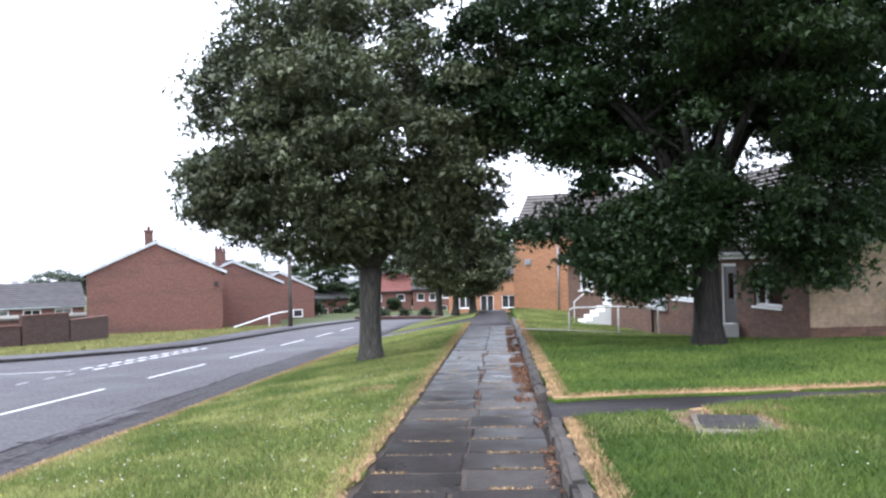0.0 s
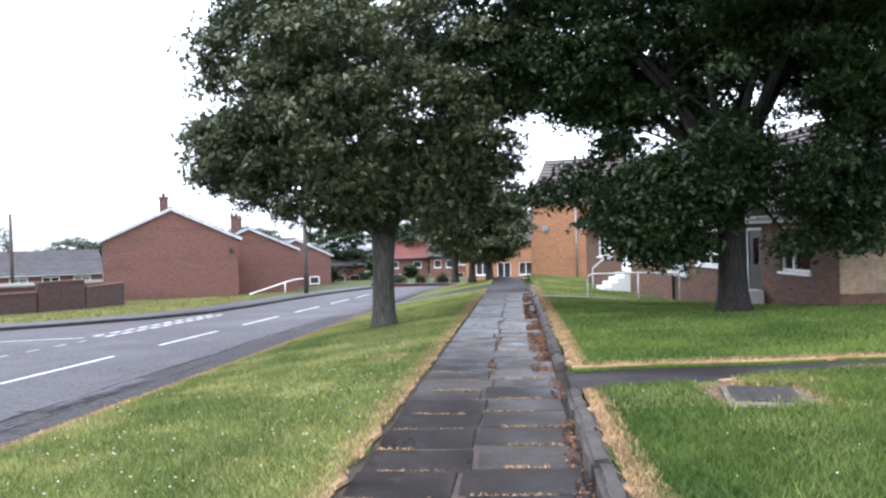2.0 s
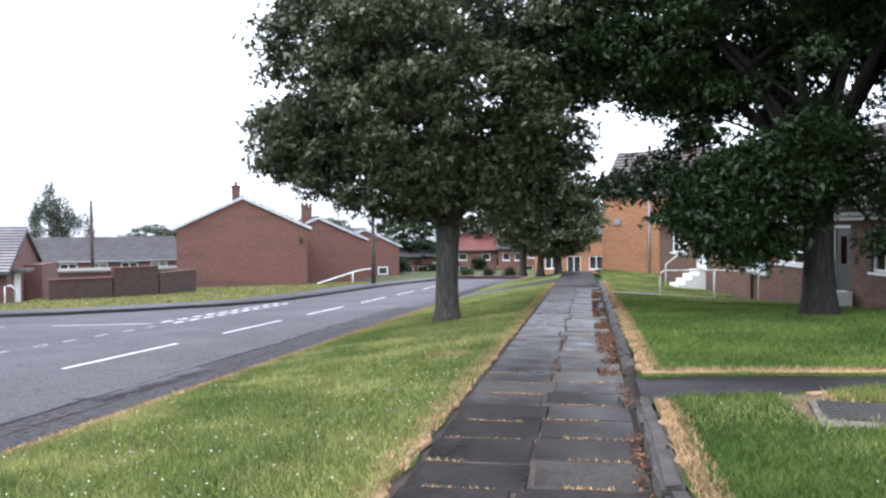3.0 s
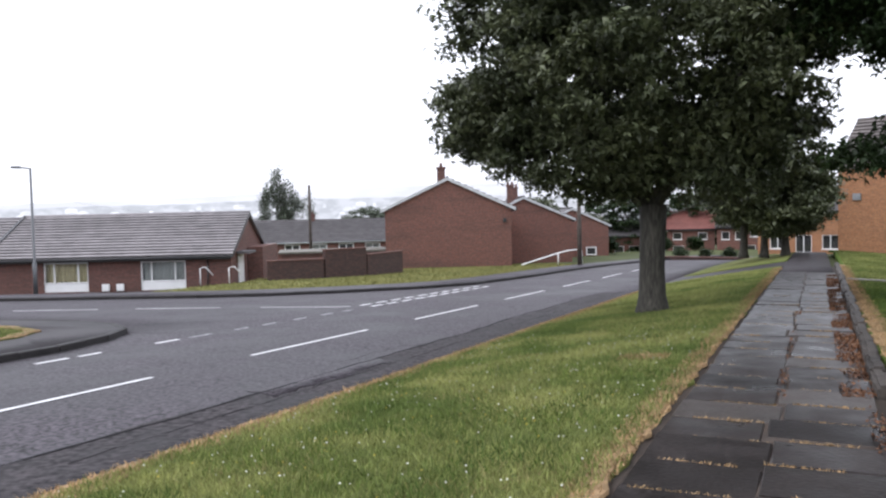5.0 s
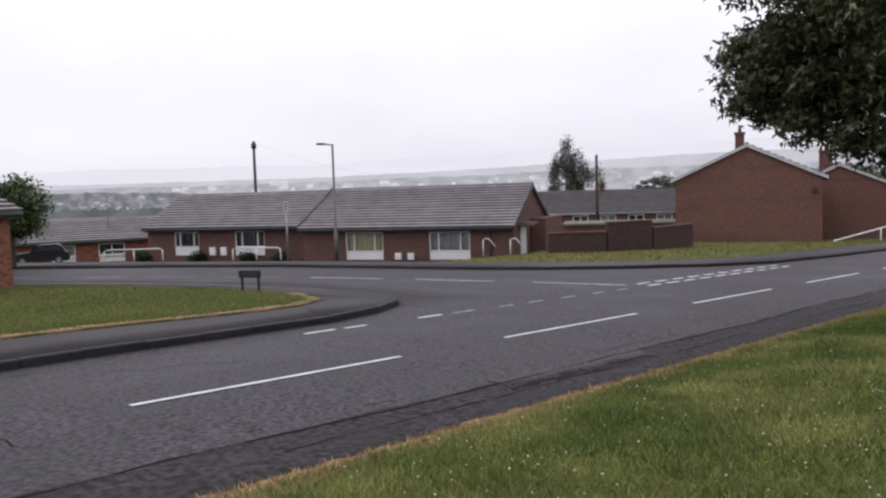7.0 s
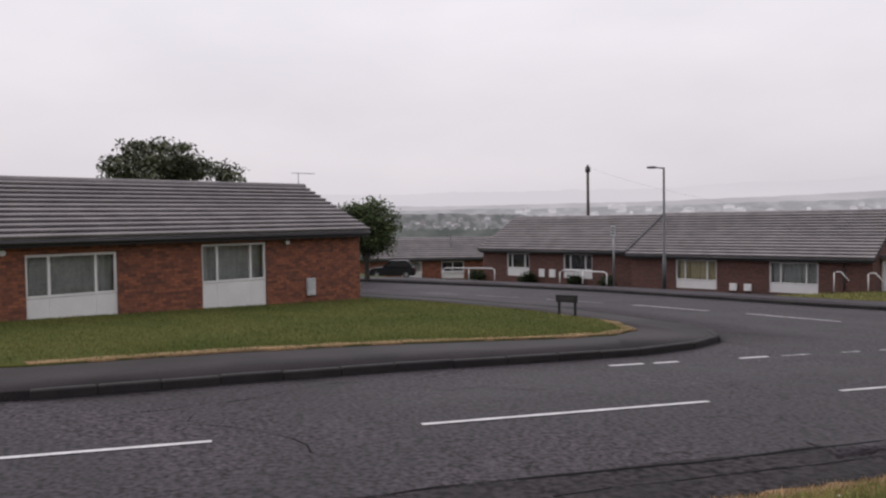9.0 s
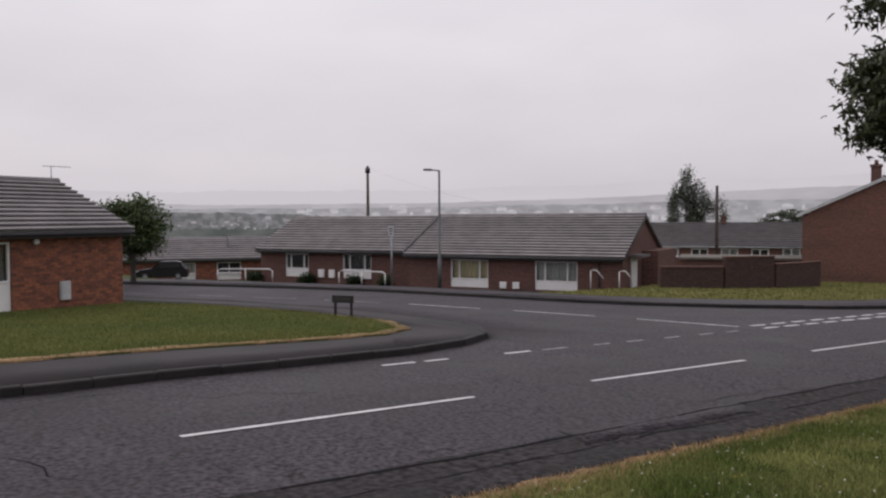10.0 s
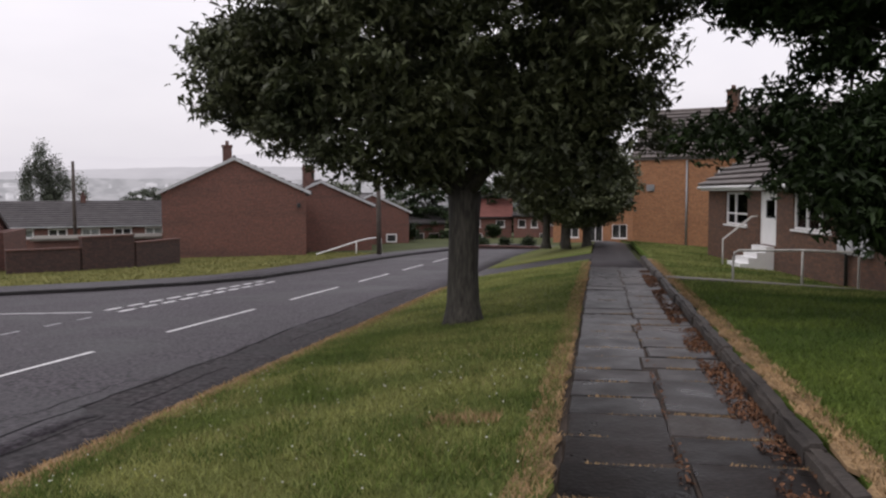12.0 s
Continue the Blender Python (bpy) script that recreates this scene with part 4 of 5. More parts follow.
# taller orange-brick house behind it
B = -1.9
oh = house("house", frame_of(4.3, 49.6, B, 0.945, -0.327), 9.5, 7.4, 3.55 - B, 2.75, M_BRICK_OR, M_TILE_RB, "orange brick house wall beside the far footpath", "house", over=0.1, course=0.34, gutter=None,
           windows=[(4.4, 5.5, 2.2 - B, 3.0 - B, dict(mull=(4.95,), blind=M_DARK))])
chimney(oh, 4.4, 3.7, 7.7, 9.2, M_BRICK_RB, 0.55, 0.8, 2)
downpipe(oh, 2.85, 0, 3.4 - B, M_GREY, -0.06, 0.05)
bm = bmesh.new()
box(bm, 0.75, 1.15, -0.1, -0.002, 1.8 - B, 2.15 - B)
part("air_vent", bm, M_GREY, oh)

# houses down the road
B = -4.3
hr = house("house", frame_of(-12.6, 98.0, B, 0.99, 0.12), 5.2, 7, -1.0 - B, 2.0, M_BRICK_RED, M_TILE_RED, "distant brick house with a bright red roof", "house", course=0.4,
           windows=[(0.6, 1.6, 2.1, 2.9, dict(blind=M_DARK)), (3.4, 4.4, 2.1, 2.9, dict(blind=M_DARK)), (0.6, 1.8, 0.5, 1.4, dict(blind=M_DARK))])
hs = house("house", frame_of(-7.1, 97.6, B, 0.99, -0.15), 6.5, 7, -0.8 - B, 1.9, M_BRICK_RED, M_TILE_DK, "distant red-brick semi with white windows", "house", course=0.4,
           windows=[(0.5, 1.4, 2.1, 3.0, dict(blind=M_DARK)), (2.0, 2.8, 2.1, 3.0, dict(blind=M_DARK)), (3.6, 4.6, 2.4, 3.2, dict(blind=M_DARK)), (3.0, 4.2, 0.5, 1.5, dict(blind=M_DARK)), (4.8, 5.9, 0.4, 1.6, dict(blind=M_DARK))])
chimney(hs, 2.5, 3.5, 5, 6.4, M_BRICK_RED)
hw = house("terraced_house", frame_of(-1.5, 77.5, -2.9, 0.98, -0.2), 13, 7, 3.9, 1.9, M_BRICK_OR, M_TILE_DK, "distant brick terrace with white porches and windows", "house", course=0.4,
           windows=[(1.0 + 2.1 * i, 2.3 + 2.1 * i, 0.4 if i % 2 else 0.7, 1.9, dict(mull=(1.65 + 2.1 * i,), blind=M_DARK)) for i in range(6)])
hb = house("house", frame_of(-24, 96, -4.6, 0.97, 0.25), 9, 7, 2.9, 1.7, M_BRICK_RED, M_TILE_DK, "distant brick house with a dark roof behind the terraces", "house", course=0.4,
           windows=[(5.5, 6.6, 0.8, 1.7, dict(blind=M_DARK)), (7.2, 8.4, 0.8, 1.7, dict(blind=M_DARK))])


# ---- trees ----
def leaf_mesh(name, centres, spread, count, size, material, rng, lobed=False):
    """Leaves in drooping sprays round the clump centres: folded diamonds, or three-lobed blades."""
    c = np.repeat(np.asarray(centres), count, axis=0)
    n = len(c)
    off = np.clip(rng.normal(0, 1, (n, 3)), -1.9, 1.9) * np.asarray(spread)
    if lobed:
        off[:, 2] -= 0.3 * np.minimum((off[:, 0] ** 2 + off[:, 1] ** 2) / spread[0], 1.5 * spread[0]) - 0.04
    p = c + off
    yaw, tilt = rng.uniform(0, 2 * np.pi, n), rng.normal(0.45, 0.4, n)
    s = size * rng.uniform(0.6, 1.3, n)
    ax = np.stack([np.cos(yaw) * np.cos(tilt), np.sin(yaw) * np.cos(tilt), -np.sin(tilt)], 1) * s[:, None]
    roll = rng.uniform(-0.9, 0.9, n)
    side = np.stack([-np.sin(yaw) * np.cos(roll), np.cos(yaw) * np.cos(roll), np.sin(roll)], 1) * (s * 0.36)[:, None]
    fold = np.array([0, 0, 1.0]) * (s * 0.12)[:, None]
    if lobed:
        corners = [p - ax * 0.5, p + ax * 0.12 + side * 1.5 - fold, p + ax * 0.02 + side * 0.55 + fold, p + ax * 0.55, p + ax * 0.02 - side * 0.55 + fold, p + ax * 0.12 - side * 1.5 - fold]
        shape = ((0, 1, 2), (0, 2, 3), (0, 3, 4), (0, 4, 5))
    else:
        corners = [p - ax * 0.5, p + side + fold, p + ax * 0.5, p - side + fold]
        shape = ((0, 1, 2), (0, 2, 3))
    verts = np.stack(corners, 1).reshape(-1, 3)
    idx = np.arange(n) * len(corners)
    tris = np.concatenate([np.stack([idx + k for k in t], 1) for t in shape], 0)
    me = bpy.data.meshes.new(name)
    me.from_pydata(verts.tolist(), [], tris.tolist())
    me.materials.append(material)
    return me


def tree(name, x, y, z0, radius, fork, blobs, clumps, per_clump, leaf, material, label, seed, limbs=9, spread=(0.3, 0.3, 0.13), gaps=-0.12, trunks=1, category="tree", bark=None, lobed=False, clear=()):
    """blobs: the crown's lobes, as centre and radii in world metres; fork: the height of the trunk; clear: gaps in the crown."""
    rng, rnd = np.random.default_rng(seed), random.Random(seed)
    t = thing(name, pose(x, y, z0), label, category)
    weights = [(b[3] * b[4] * b[5]) ** 0.68 for b in blobs]
    centres = []
    while len(centres) < clumps:
        b = rnd.choices(blobs, weights)[0]
        d = Vector((rnd.gauss(0, 1), rnd.gauss(0, 1), rnd.gauss(0, 1))).normalized() * (rnd.uniform(0.72, 0.96) if lobed and rnd.random() < 0.6 else rnd.random() ** 0.34)
        w = Vector((b[0] + d.x * b[3], b[1] + d.y * b[4], b[2] + d.z * b[5]))
        if any(((w.x - g[0]) / g[3]) ** 2 + ((w.y - g[1]) / g[4]) ** 2 + ((w.z - g[2]) / g[5]) ** 2 < 1 for g in clear):
            continue
        if noise.noise(w * 0.62 + Vector((seed, 0, 0))) > gaps and (not lobed or noise.noise(w * 1.35 + Vector((0, seed, 0))) > -0.16):
            centres.append((w.x - x, w.y - y, w.z - z0))
    for k in range(trunks):
        bm = bmesh.new()
        ox = (k - (trunks - 1) / 2) * 0.9
        hgt = fork - z0
        lean = rnd.uniform(-0.05, 0.05)
        prof = [(0, 1.55), (0.06, 1.25), (0.16, 1.08), (0.4, 0.98), (0.75, 0.95), (1.0, 1.05)]
        tube(bm, [(ox + lean * s * hgt, 0.02 * s * hgt, s * hgt - (0.1 if s == 0 else 0)) for s, _ in prof], [radius * q for _, q in prof], 14)
        for v in bm.verts:
            v.co += Vector((v.co.x - ox, v.co.y, 0)) * 0.16 * noise.noise(Vector((v.co.x * 5, v.co.y * 5, v.co.z * 0.8)))
        trunk = part("trunk", bm, bark or M_BARK, t)
    top = Vector((lean * hgt, 0.02 * hgt, hgt - 0.12))
    picks = sorted(centres, key=lambda c: rnd.random())[:limbs]
    for c in picks:
        c = Vector(c)
        mid = top.lerp(c, 0.45) + Vector((rnd.uniform(-0.3, 0.3), rnd.uniform(-0.3, 0.3), 0.25))
        bm = bmesh.new()
        tube(bm, [top, top.lerp(mid, 0.5) + Vector((0, 0, 0.12)), mid, mid.lerp(c, 0.55), c], [radius * 0.45, radius * 0.38, radius * 0.28, radius * 0.16, radius * 0.05], 8)
        for _ in range(3):
            e = Vector(rnd.choice(centres))
            e = mid + (e - mid) * min(1.0, 1.8 / max(0.1, (e - mid).length))
            tube(bm, [mid, mid.lerp(e, 0.5) + Vector((0, 0, 0.1)), e], [radius * 0.22, radius * 0.13, radius * 0.04], 6)
        part("limb", bm, bark or M_BARK, t)
    crown = new("crown", leaf_mesh("crown", centres, spread, per_clump, leaf, material, rng, lobed))
    crown.parent = t
    return t


CROWN_GAP = [(3.95, 15.8, 3.3, 0.72, 2.6, 0.6)]
LOW_SPRAYS = [(-2.7, 16.9, 3.15, 0.85, 1.0, 0.4), (-2.7, 16.7, 3.9, 0.9, 1.0, 0.6), (-2.0, 16.7, 2.75, 0.9, 1.0, 0.4), (-1.0, 16.6, 2.3, 1.0, 1.0, 0.4), (1.6, 16.8, 2.3, 1.1, 1.0, 0.45), (0.4, 16.3, 2.45, 0.9, 0.8, 0.4)]
tree("street_tree", 0.44, 17.15, verge_z(0.44, 17.15), 0.25, 1.75, [(0.4, 17.1, 5.5, 3.95, 3.8, 3.1), (0.4, 17.1, 4.2, 3.6, 3.2, 1.9), (-2.0, 17.0, 5.0, 1.6, 1.6, 1.2), (-1.6, 17.0, 6.5, 1.6, 1.5, 1.3), (-1.2, 16.8, 3.3, 1.3, 1.2, 0.6), (-2.05, 16.9, 4.3, 1.65, 1.7, 1.25), (-1.9, 16.9, 5.6, 1.5, 1.6, 1.3), (1.9, 17, 4.3, 1.9, 2, 1.9),
     (0.1, 17, 6.9, 2.4, 2, 1.7), (0.5, 16.6, 2.9, 2.2, 1.8, 0.8), (-2.6, 16.9, 3.45, 1.25, 1.2, 0.5), (-1.4, 16.6, 2.7, 0.95, 1.2, 0.5), (-0.5, 16.4, 2.5, 1.1, 1.2, 0.6), (2.5, 16.8, 2.8, 1.1, 1.2, 0.7)] + LOW_SPRAYS * 2,
     1080, 105, 0.15, M_LEAF, "broad-leaved street tree with a thick grey trunk on the verge", 21, 12, gaps=-0.32, spread=(0.25, 0.25, 0.1), lobed=True, clear=CROWN_GAP)
OAK_SPRAYS = [(4.2, 15.4, 2.5, 0.22, 0.3, 0.4), (4.9, 15.3, 2.35, 0.28, 0.35, 0.6), (3.75, 15.5, 2.55, 0.35, 0.35, 0.18), (4.5, 15.4, 3.05, 0.45, 0.4, 0.12), (5.3, 15.3, 3.3, 0.4, 0.4, 0.2)]
OAK_SKIRT = [(5.85, 14.8, 2.2, 0.75, 0.8, 0.75), (6.4, 14.7, 1.65, 0.8, 0.8, 0.5), (6.9, 14.6, 2.6, 0.8, 0.7, 0.7), (5.7, 14.6, 1.75, 0.55, 0.6, 0.5), (6.25, 14.6, 1.5, 0.65, 0.6, 0.4), (5.6, 14.7, 2.4, 0.55, 0.6, 0.45)]
tree("oak_tree", 7.5, 15.1, lawn_z(7.5, 15.1), 0.265, 2.5, [(6.4, 14.6, 2.5, 1.1, 0.8, 0.75), (7.3, 14.4, 2.75, 0.9, 0.6, 0.7), (8.3, 14.4, 2.9, 0.9, 0.6, 0.7), (4.5, 15.5, 4.9, 1.3, 1.3, 0.8), (4.2, 15.2, 6.3, 1.7, 1.4, 1.5), (5.2, 15.0, 4.1, 0.8, 0.9, 0.5), (5.0, 15.0, 5.0, 1.2, 1.2, 0.7), (7.4, 14.1, 3.7, 1.5, 0.6, 0.8), (8.8, 14.4, 3.9, 0.9, 0.6, 0.6), (8.5, 18.0, 5.8, 3.2, 2.4, 2.2), (8.6, 12.6, 6.6, 3.2, 2.0, 1.7), (7.9, 15.5, 6.3, 4.4, 4.2, 3.3), (6.35, 14.8, 2.0, 0.75, 0.8, 0.6), (9.7, 14.7, 2.7, 1.5, 1.2, 1.1), (10.6, 14.7, 3.4, 1.5, 1.2, 1.2), (5.4, 15.3, 4.6, 1.6, 1.5, 0.95), (3.6, 15.8, 5.8, 1.6, 1.6, 1.7),
     (8.6, 14.7, 3.7, 1.3, 0.9, 0.6), (10.9, 15.3, 6.2, 2.4, 2.6, 2.8), (8.6, 15, 7.6, 3, 3, 2), (6.2, 14.8, 1.75, 0.8, 0.8, 0.42), (9.3, 14.3, 4.7, 2.3, 1.6, 1.4), (6.6, 14.4, 5.3, 1.9, 1.4, 1.1), (6.95, 14.6, 2.25, 0.75, 0.8, 0.55), (9.1, 14.3, 2.3, 1.1, 1.0, 0.8),
     (9.6, 14.4, 1.75, 0.5, 0.6, 0.5), (8.7, 14.8, 1.8, 0.55, 0.6, 0.7), (8.8, 14.8, 1.5, 0.45, 0.5, 0.45), (9.4, 14.8, 2.3, 0.7, 0.7, 0.7), (4.4, 15.5, 4.4, 0.9, 0.9, 0.65), (8.6, 15, 5.2, 2.6, 2.2, 1.6)] + OAK_SPRAYS * 2 + OAK_SKIRT * 5,
     1600, 105, 0.14, M_LEAF2, "spreading dark oak tree on the lawn", 34, 14, bark=M_BARK_DK, gaps=-0.3, spread=(0.24, 0.24, 0.1), lobed=True, clear=CROWN_GAP)
tree("street_tree", 1.1, 41, path_z(1, 41) - 0.05, 0.17, 0.9, [(1.1, 40.6, 2.4, 2.9, 2.6, 2.2), (2.2, 42, 2.0, 1.8, 2, 1.7)], 420, 100, 0.19, M_LEAF, "rounded street tree with several trunks down the path", 45, 6, trunks=3)
tree("street_tree", 0.6, 50, path_z(1, 50) - 0.1, 0.16, 0.7, [(0.4, 50, 2.2, 2.6, 2.6, 2.2)], 260, 70, 0.22, M_LEAF, "further rounded street tree beside the path", 46, 5)
tree("poplar_tree", -52.6, 78.7, -3.6, 0.25, 0.5, [(-53.0, 78.5, 4.1, 1.0, 0.9, 3.2), (-54.1, 78.0, 3.0, 1.1, 0.9, 2.4), (-51.9, 79.0, 2.8, 1.1, 0.9, 2.5),
     (-50.3, 79.8, 1.7, 1.1, 1.0, 1.9), (-53.0, 78.5, 1.0, 2.7, 1.4, 1.5)], 260, 55, 0.19, M_LEAF_HAZE, "tall feathery tree behind the far terrace", 47, 12, spread=(0.22, 0.22, 0.5), gaps=-0.2)
tree("tree", -46, 88, -4.0, 0.22, -1, [(-46, 88, 0.8, 4.2, 2, 1.7), (-43.2, 89.5, 0.9, 3.0, 2, 1.6), (-40.5, 91, 0.7, 3.0, 2, 1.5)], 260, 45, 0.3, M_LEAF_HAZE, "rounded tree behind the far roofs with haze-paled leaf colour", 48, 5)
tree("tree", -41.8, 5.2, -1.5, 0.3, 1.6, [(-41.8, 5.0, 4.0, 3.5, 3, 2.3), (-41.5, 7.6, 3.9, 1.6, 1.5, 1.3)], 330, 50, 0.22, M_LEAF, "dense dark tree standing behind the corner bungalow", 49, 7)
tree("tree", -35.4, 14.0, -1.15, 0.12, 0.3, [(-35.3, 14.0, 1.5, 1.35, 1.3, 1.35), (-35.5, 12.9, 1.5, 0.8, 0.8, 0.9), (-35.3, 14.0, 0.3, 0.95, 0.9, 0.85)], 210, 50, 0.16, M_LEAF3, "small green tree beside the side street", 50, 5)
tree("tree", -17, 100, -4.6, 0.3, -1, [(-18, 100, 1.0, 5.0, 3, 2.6), (-10, 103, 1.2, 5, 3, 2.4), (-17, 99, -2.2, 5, 2, 2.2), (-11, 106, -1.8, 5, 2, 2.4)], 560, 45, 0.36, M_LEAF2, "tall trees behind the terrace gables", 51, 6)
tree("tree", -24.5, 84, -4.0, 0.25, -1, [(-24, 84, 1.0, 3, 2.5, 1.9), (-20, 87, -0.6, 3, 2, 1.8)], 240, 45, 0.3, M_LEAF, "rounded tree behind the terrace", 52, 5)
for k, (sx, sy, sr, label) in enumerate(((-34.6, 25.3, 0.4, "low green shrub by the bungalow wall"), (-37.6, 23.9, 0.42, "low green shrub by the bungalow wall"), (-41.2, 22.4, 0.5, "dark shrub by the bungalow corner"),
                                         (-32.6, 26.0, 0.45, "tall shrub in the corner of two wings"), (-16, 83, 1.0, "clipped dark evergreen shrub"), (-12.2, 93, 0.9, "garden hedge before a distant house"), (-8.8, 92, 0.9, "garden hedge before a distant house"), (-5.6, 61.0, 0.55, "dark clipped hedge behind a low wall"), (-3.9, 60.6, 0.5, "dark clipped hedge behind a low wall"), (-2.2, 60.2, 0.45, "dark clipped hedge behind a low wall"))):
    gz = road_z(sx, sy) + 0.05 - (0.5 * dip(sx, sy) if sx < -18 else 0)
    tree("shrub", sx, sy, gz, 0.05, gz + 0.25, [(sx, sy, gz + sr * 0.8, sr, sr, sr * 0.75)], 34 if sr < 0.9 else 60, 40, 0.11 if sr < 0.8 else 0.2, M_LEAF2, label, 60 + k, 4, spread=(0.14, 0.14, 0.12), category="shrub")


# ---- street furniture ----
def telegraph_pole(x, y, z0, z1, label, bars=True, r=0.12):
    p = thing("telegraph_pole", pose(x, y, z0), label, "pole")
    bm = bmesh.new()
    tube(bm, [(0, 0, -0.3), (0, 0, (z1 - z0) * 0.5), (0, 0, z1 - z0)], [r * 1.1, r, r * 0.8], 10)
    part("pole", bm, M_POLE, p)
    if bars:
        bm = bmesh.new()
        tube(bm, [(0, 0, z1 - z0 - 0.55), (0, 0, z1 - z0 - 0.15)], [r * 1.6, r * 1.6], 10)
        part("collar", bm, M_GUTTER, p)
    return p


telegraph_pole(-50.8, 36.0, -2.6, 5.75, "wooden telegraph pole behind the bungalow roof")
telegraph_pole(-30.6, 51.5, -2.2, 3.85, "plain dark pole behind the garden walls", False)
telegraph_pole(-9.7, 49.0, road_z(-9.7, 49) + 0.1, 2.75, "dark wooden pole on the far pavement", False, 0.13)


def street_lamp(x, y, z0, z1, label, arm=(-0.66, -0.35), scale=1.0):
    s = thing("street_lamp", pose(x, y, z0), label, "street lamp")
    bm = bmesh.new()
    h = z1 - z0
    tube(bm, [(0, 0, -0.2), (0, 0, 1.2), (0, 0, 1.22), (0, 0, h)], [0.085, 0.085, 0.055, 0.045], 10)
    part("column", bm, M_LAMP, s)
    bm = bmesh.new()
    tube(bm, [(0, 0, h - 0.03), (arm[0] * 0.5, arm[1] * 0.5, h + 0.02)], [0.03, 0.03], 8)
    part("arm", bm, M_LAMP, s)
    bm = bmesh.new()
    a = Vector((arm[0], arm[1], 0))
    tube(bm, [a * 0.4 + Vector((0, 0, h + 0.01)), a * 0.6 + Vector((0, 0, h + 0.03)), a + Vector((0, 0, h + 0.04)), a * 1.05 + Vector((0, 0, h + 0.03))], [0.03, 0.055, 0.05, 0.02], 8)
    part("lamp_head", bm, M_LAMP, s)


street_lamp(-25.9, 24.45, road_z(-25.9, 24.45) + 0.1, 3.86, "tall grey street lamp on the far pavement")
street_lamp(-44.5, 55, -2.4, 1.9, "small grey street lamp in front of the far terrace", (-0.5, -0.2))
street_lamp(-52.3, 25.3, -2.3, 0.6, "distant grey street lamp by a bungalow", (-0.4, -0.2))


def plate_post(x, y, z0, z1):
    s = thing("sign_post", pose(x, y, z0), "grey sign post with a small pale plate", "sign")
    bm = bmesh.new()
    tube(bm, [(0, 0, -0.2), (0, 0, z1 - z0)], [0.05, 0.05], 8)
    part("post", bm, M_GREY, s)
    bm = bmesh.new()
    box(bm, -0.11, 0.11, -0.075, -0.06, z1 - z0 - 0.48, z1 - z0 - 0.02)
    pl = part("plate", bm, M_WHITE_DULL, s)
    for i in range(3):
        bm = bmesh.new()
        box(bm, -0.07, 0.07, -0.082, -0.077, z1 - z0 - 0.14 - 0.12 * i, z1 - z0 - 0.1 - 0.12 * i)
        part("bar", bm, M_GUTTER, pl)
    s.rotation_euler = (0, 0, radians(40))


plate_post(-27.7, 23.1, road_z(-27.7, 23.1) + 0.1, 1.42)


def name_board(x, y, z0):
    s = thing("street_sign", pose(x, y, z0, 0, 0, 35), "low black street name board on two short posts", "sign")
    for px in (-0.22, 0.22):
        bm = bmesh.new()
        box(bm, px - 0.03, px + 0.03, -0.02, 0.02, -0.1, 0.52)
        part("post", bm, M_BLACK, s)
    bm = bmesh.new()
    box(bm, -0.3, 0.3, -0.045, -0.022, 0.33, 0.52)
    bmesh.ops.bevel(bm, geom=bm.edges[:], offset=0.006, segments=1, affect='EDGES')
    b = part("board", bm, M_BLACK, s)
    bm = bmesh.new()
    box(bm, -0.22, 0.2, -0.05, -0.046, 0.4, 0.46)
    part("bar", bm, M_IRON, b)


name_board(-14.95, 13.35, road_z(-14.95, 13.35) + 0.13)


def rail(name, pts, posts, label, material=M_RAIL, r=0.026):
    """A tubular rail through world points, with uprights dropped to the given heights."""
    o = Vector(pts[0])
    t = thing(name, pose(*o), label, "handrail")
    bm = bmesh.new()
    q = [Vector(p) - o for p in pts]
    tube(bm, q, [r] * len(q), 8)
    part("rail", bm, material, t)
    for x, y, z0, z1 in posts:
        bm = bmesh.new()
        tube(bm, [Vector((x, y, z0)) - o, Vector((x, y, z1)) - o], [r, r], 8)
        part("post", bm, material, t)


def lz(x, y):
    return lawn_z(x, y) - 0.08


rail("handrail", [(5.42, 23.1, lz(5.42, 23.1)), (5.42, 23.1, 0.3), (5.44, 23.1, 0.4), (5.54, 23.12, 0.45), (6.9, 23.35, 0.45), (8.0, 23.56, 0.4), (8.1, 23.58, 0.35), (8.12, 23.6, 0.25), (8.12, 23.6, lz(8.12, 23.6))],
     [(6.9, 23.35, lz(6.9, 23.35), 0.44)], "cream tubular handrail standing on the lawn")
bz = lambda x, y: road_z(x, y) + 0.02
rail("handrail", [(-11.9, 44.8, -1.42), (-11.5, 47.0, -1.22), (-11.1, 49.6, -1.0), (-10.9, 51.0, -0.94), (-10.6, 52.4, -0.94), (-10.55, 52.6, -1.02), (-10.55, 52.7, bz(-10.5, 52.7))],
     [(-11.1, 49.2, bz(-11.1, 49.2), -1.04)], "white sloping handrail beside the far pavement", M_WHITE, 0.04)
for i, (lx, ly) in enumerate(((-22.3, 30.2), (-20.9, 30.5))):
    z = bz(lx, ly)
    rail("handrail", [(lx, ly, z), (lx, ly, z + 0.78), (lx + 0.06, ly + 0.06, z + 0.82), (lx + 0.18, ly + 0.18, z + 0.82), (lx + 0.4, ly + 0.4, z + 0.45)], [], "short white grab rail by the side door", M_WHITE, 0.025)
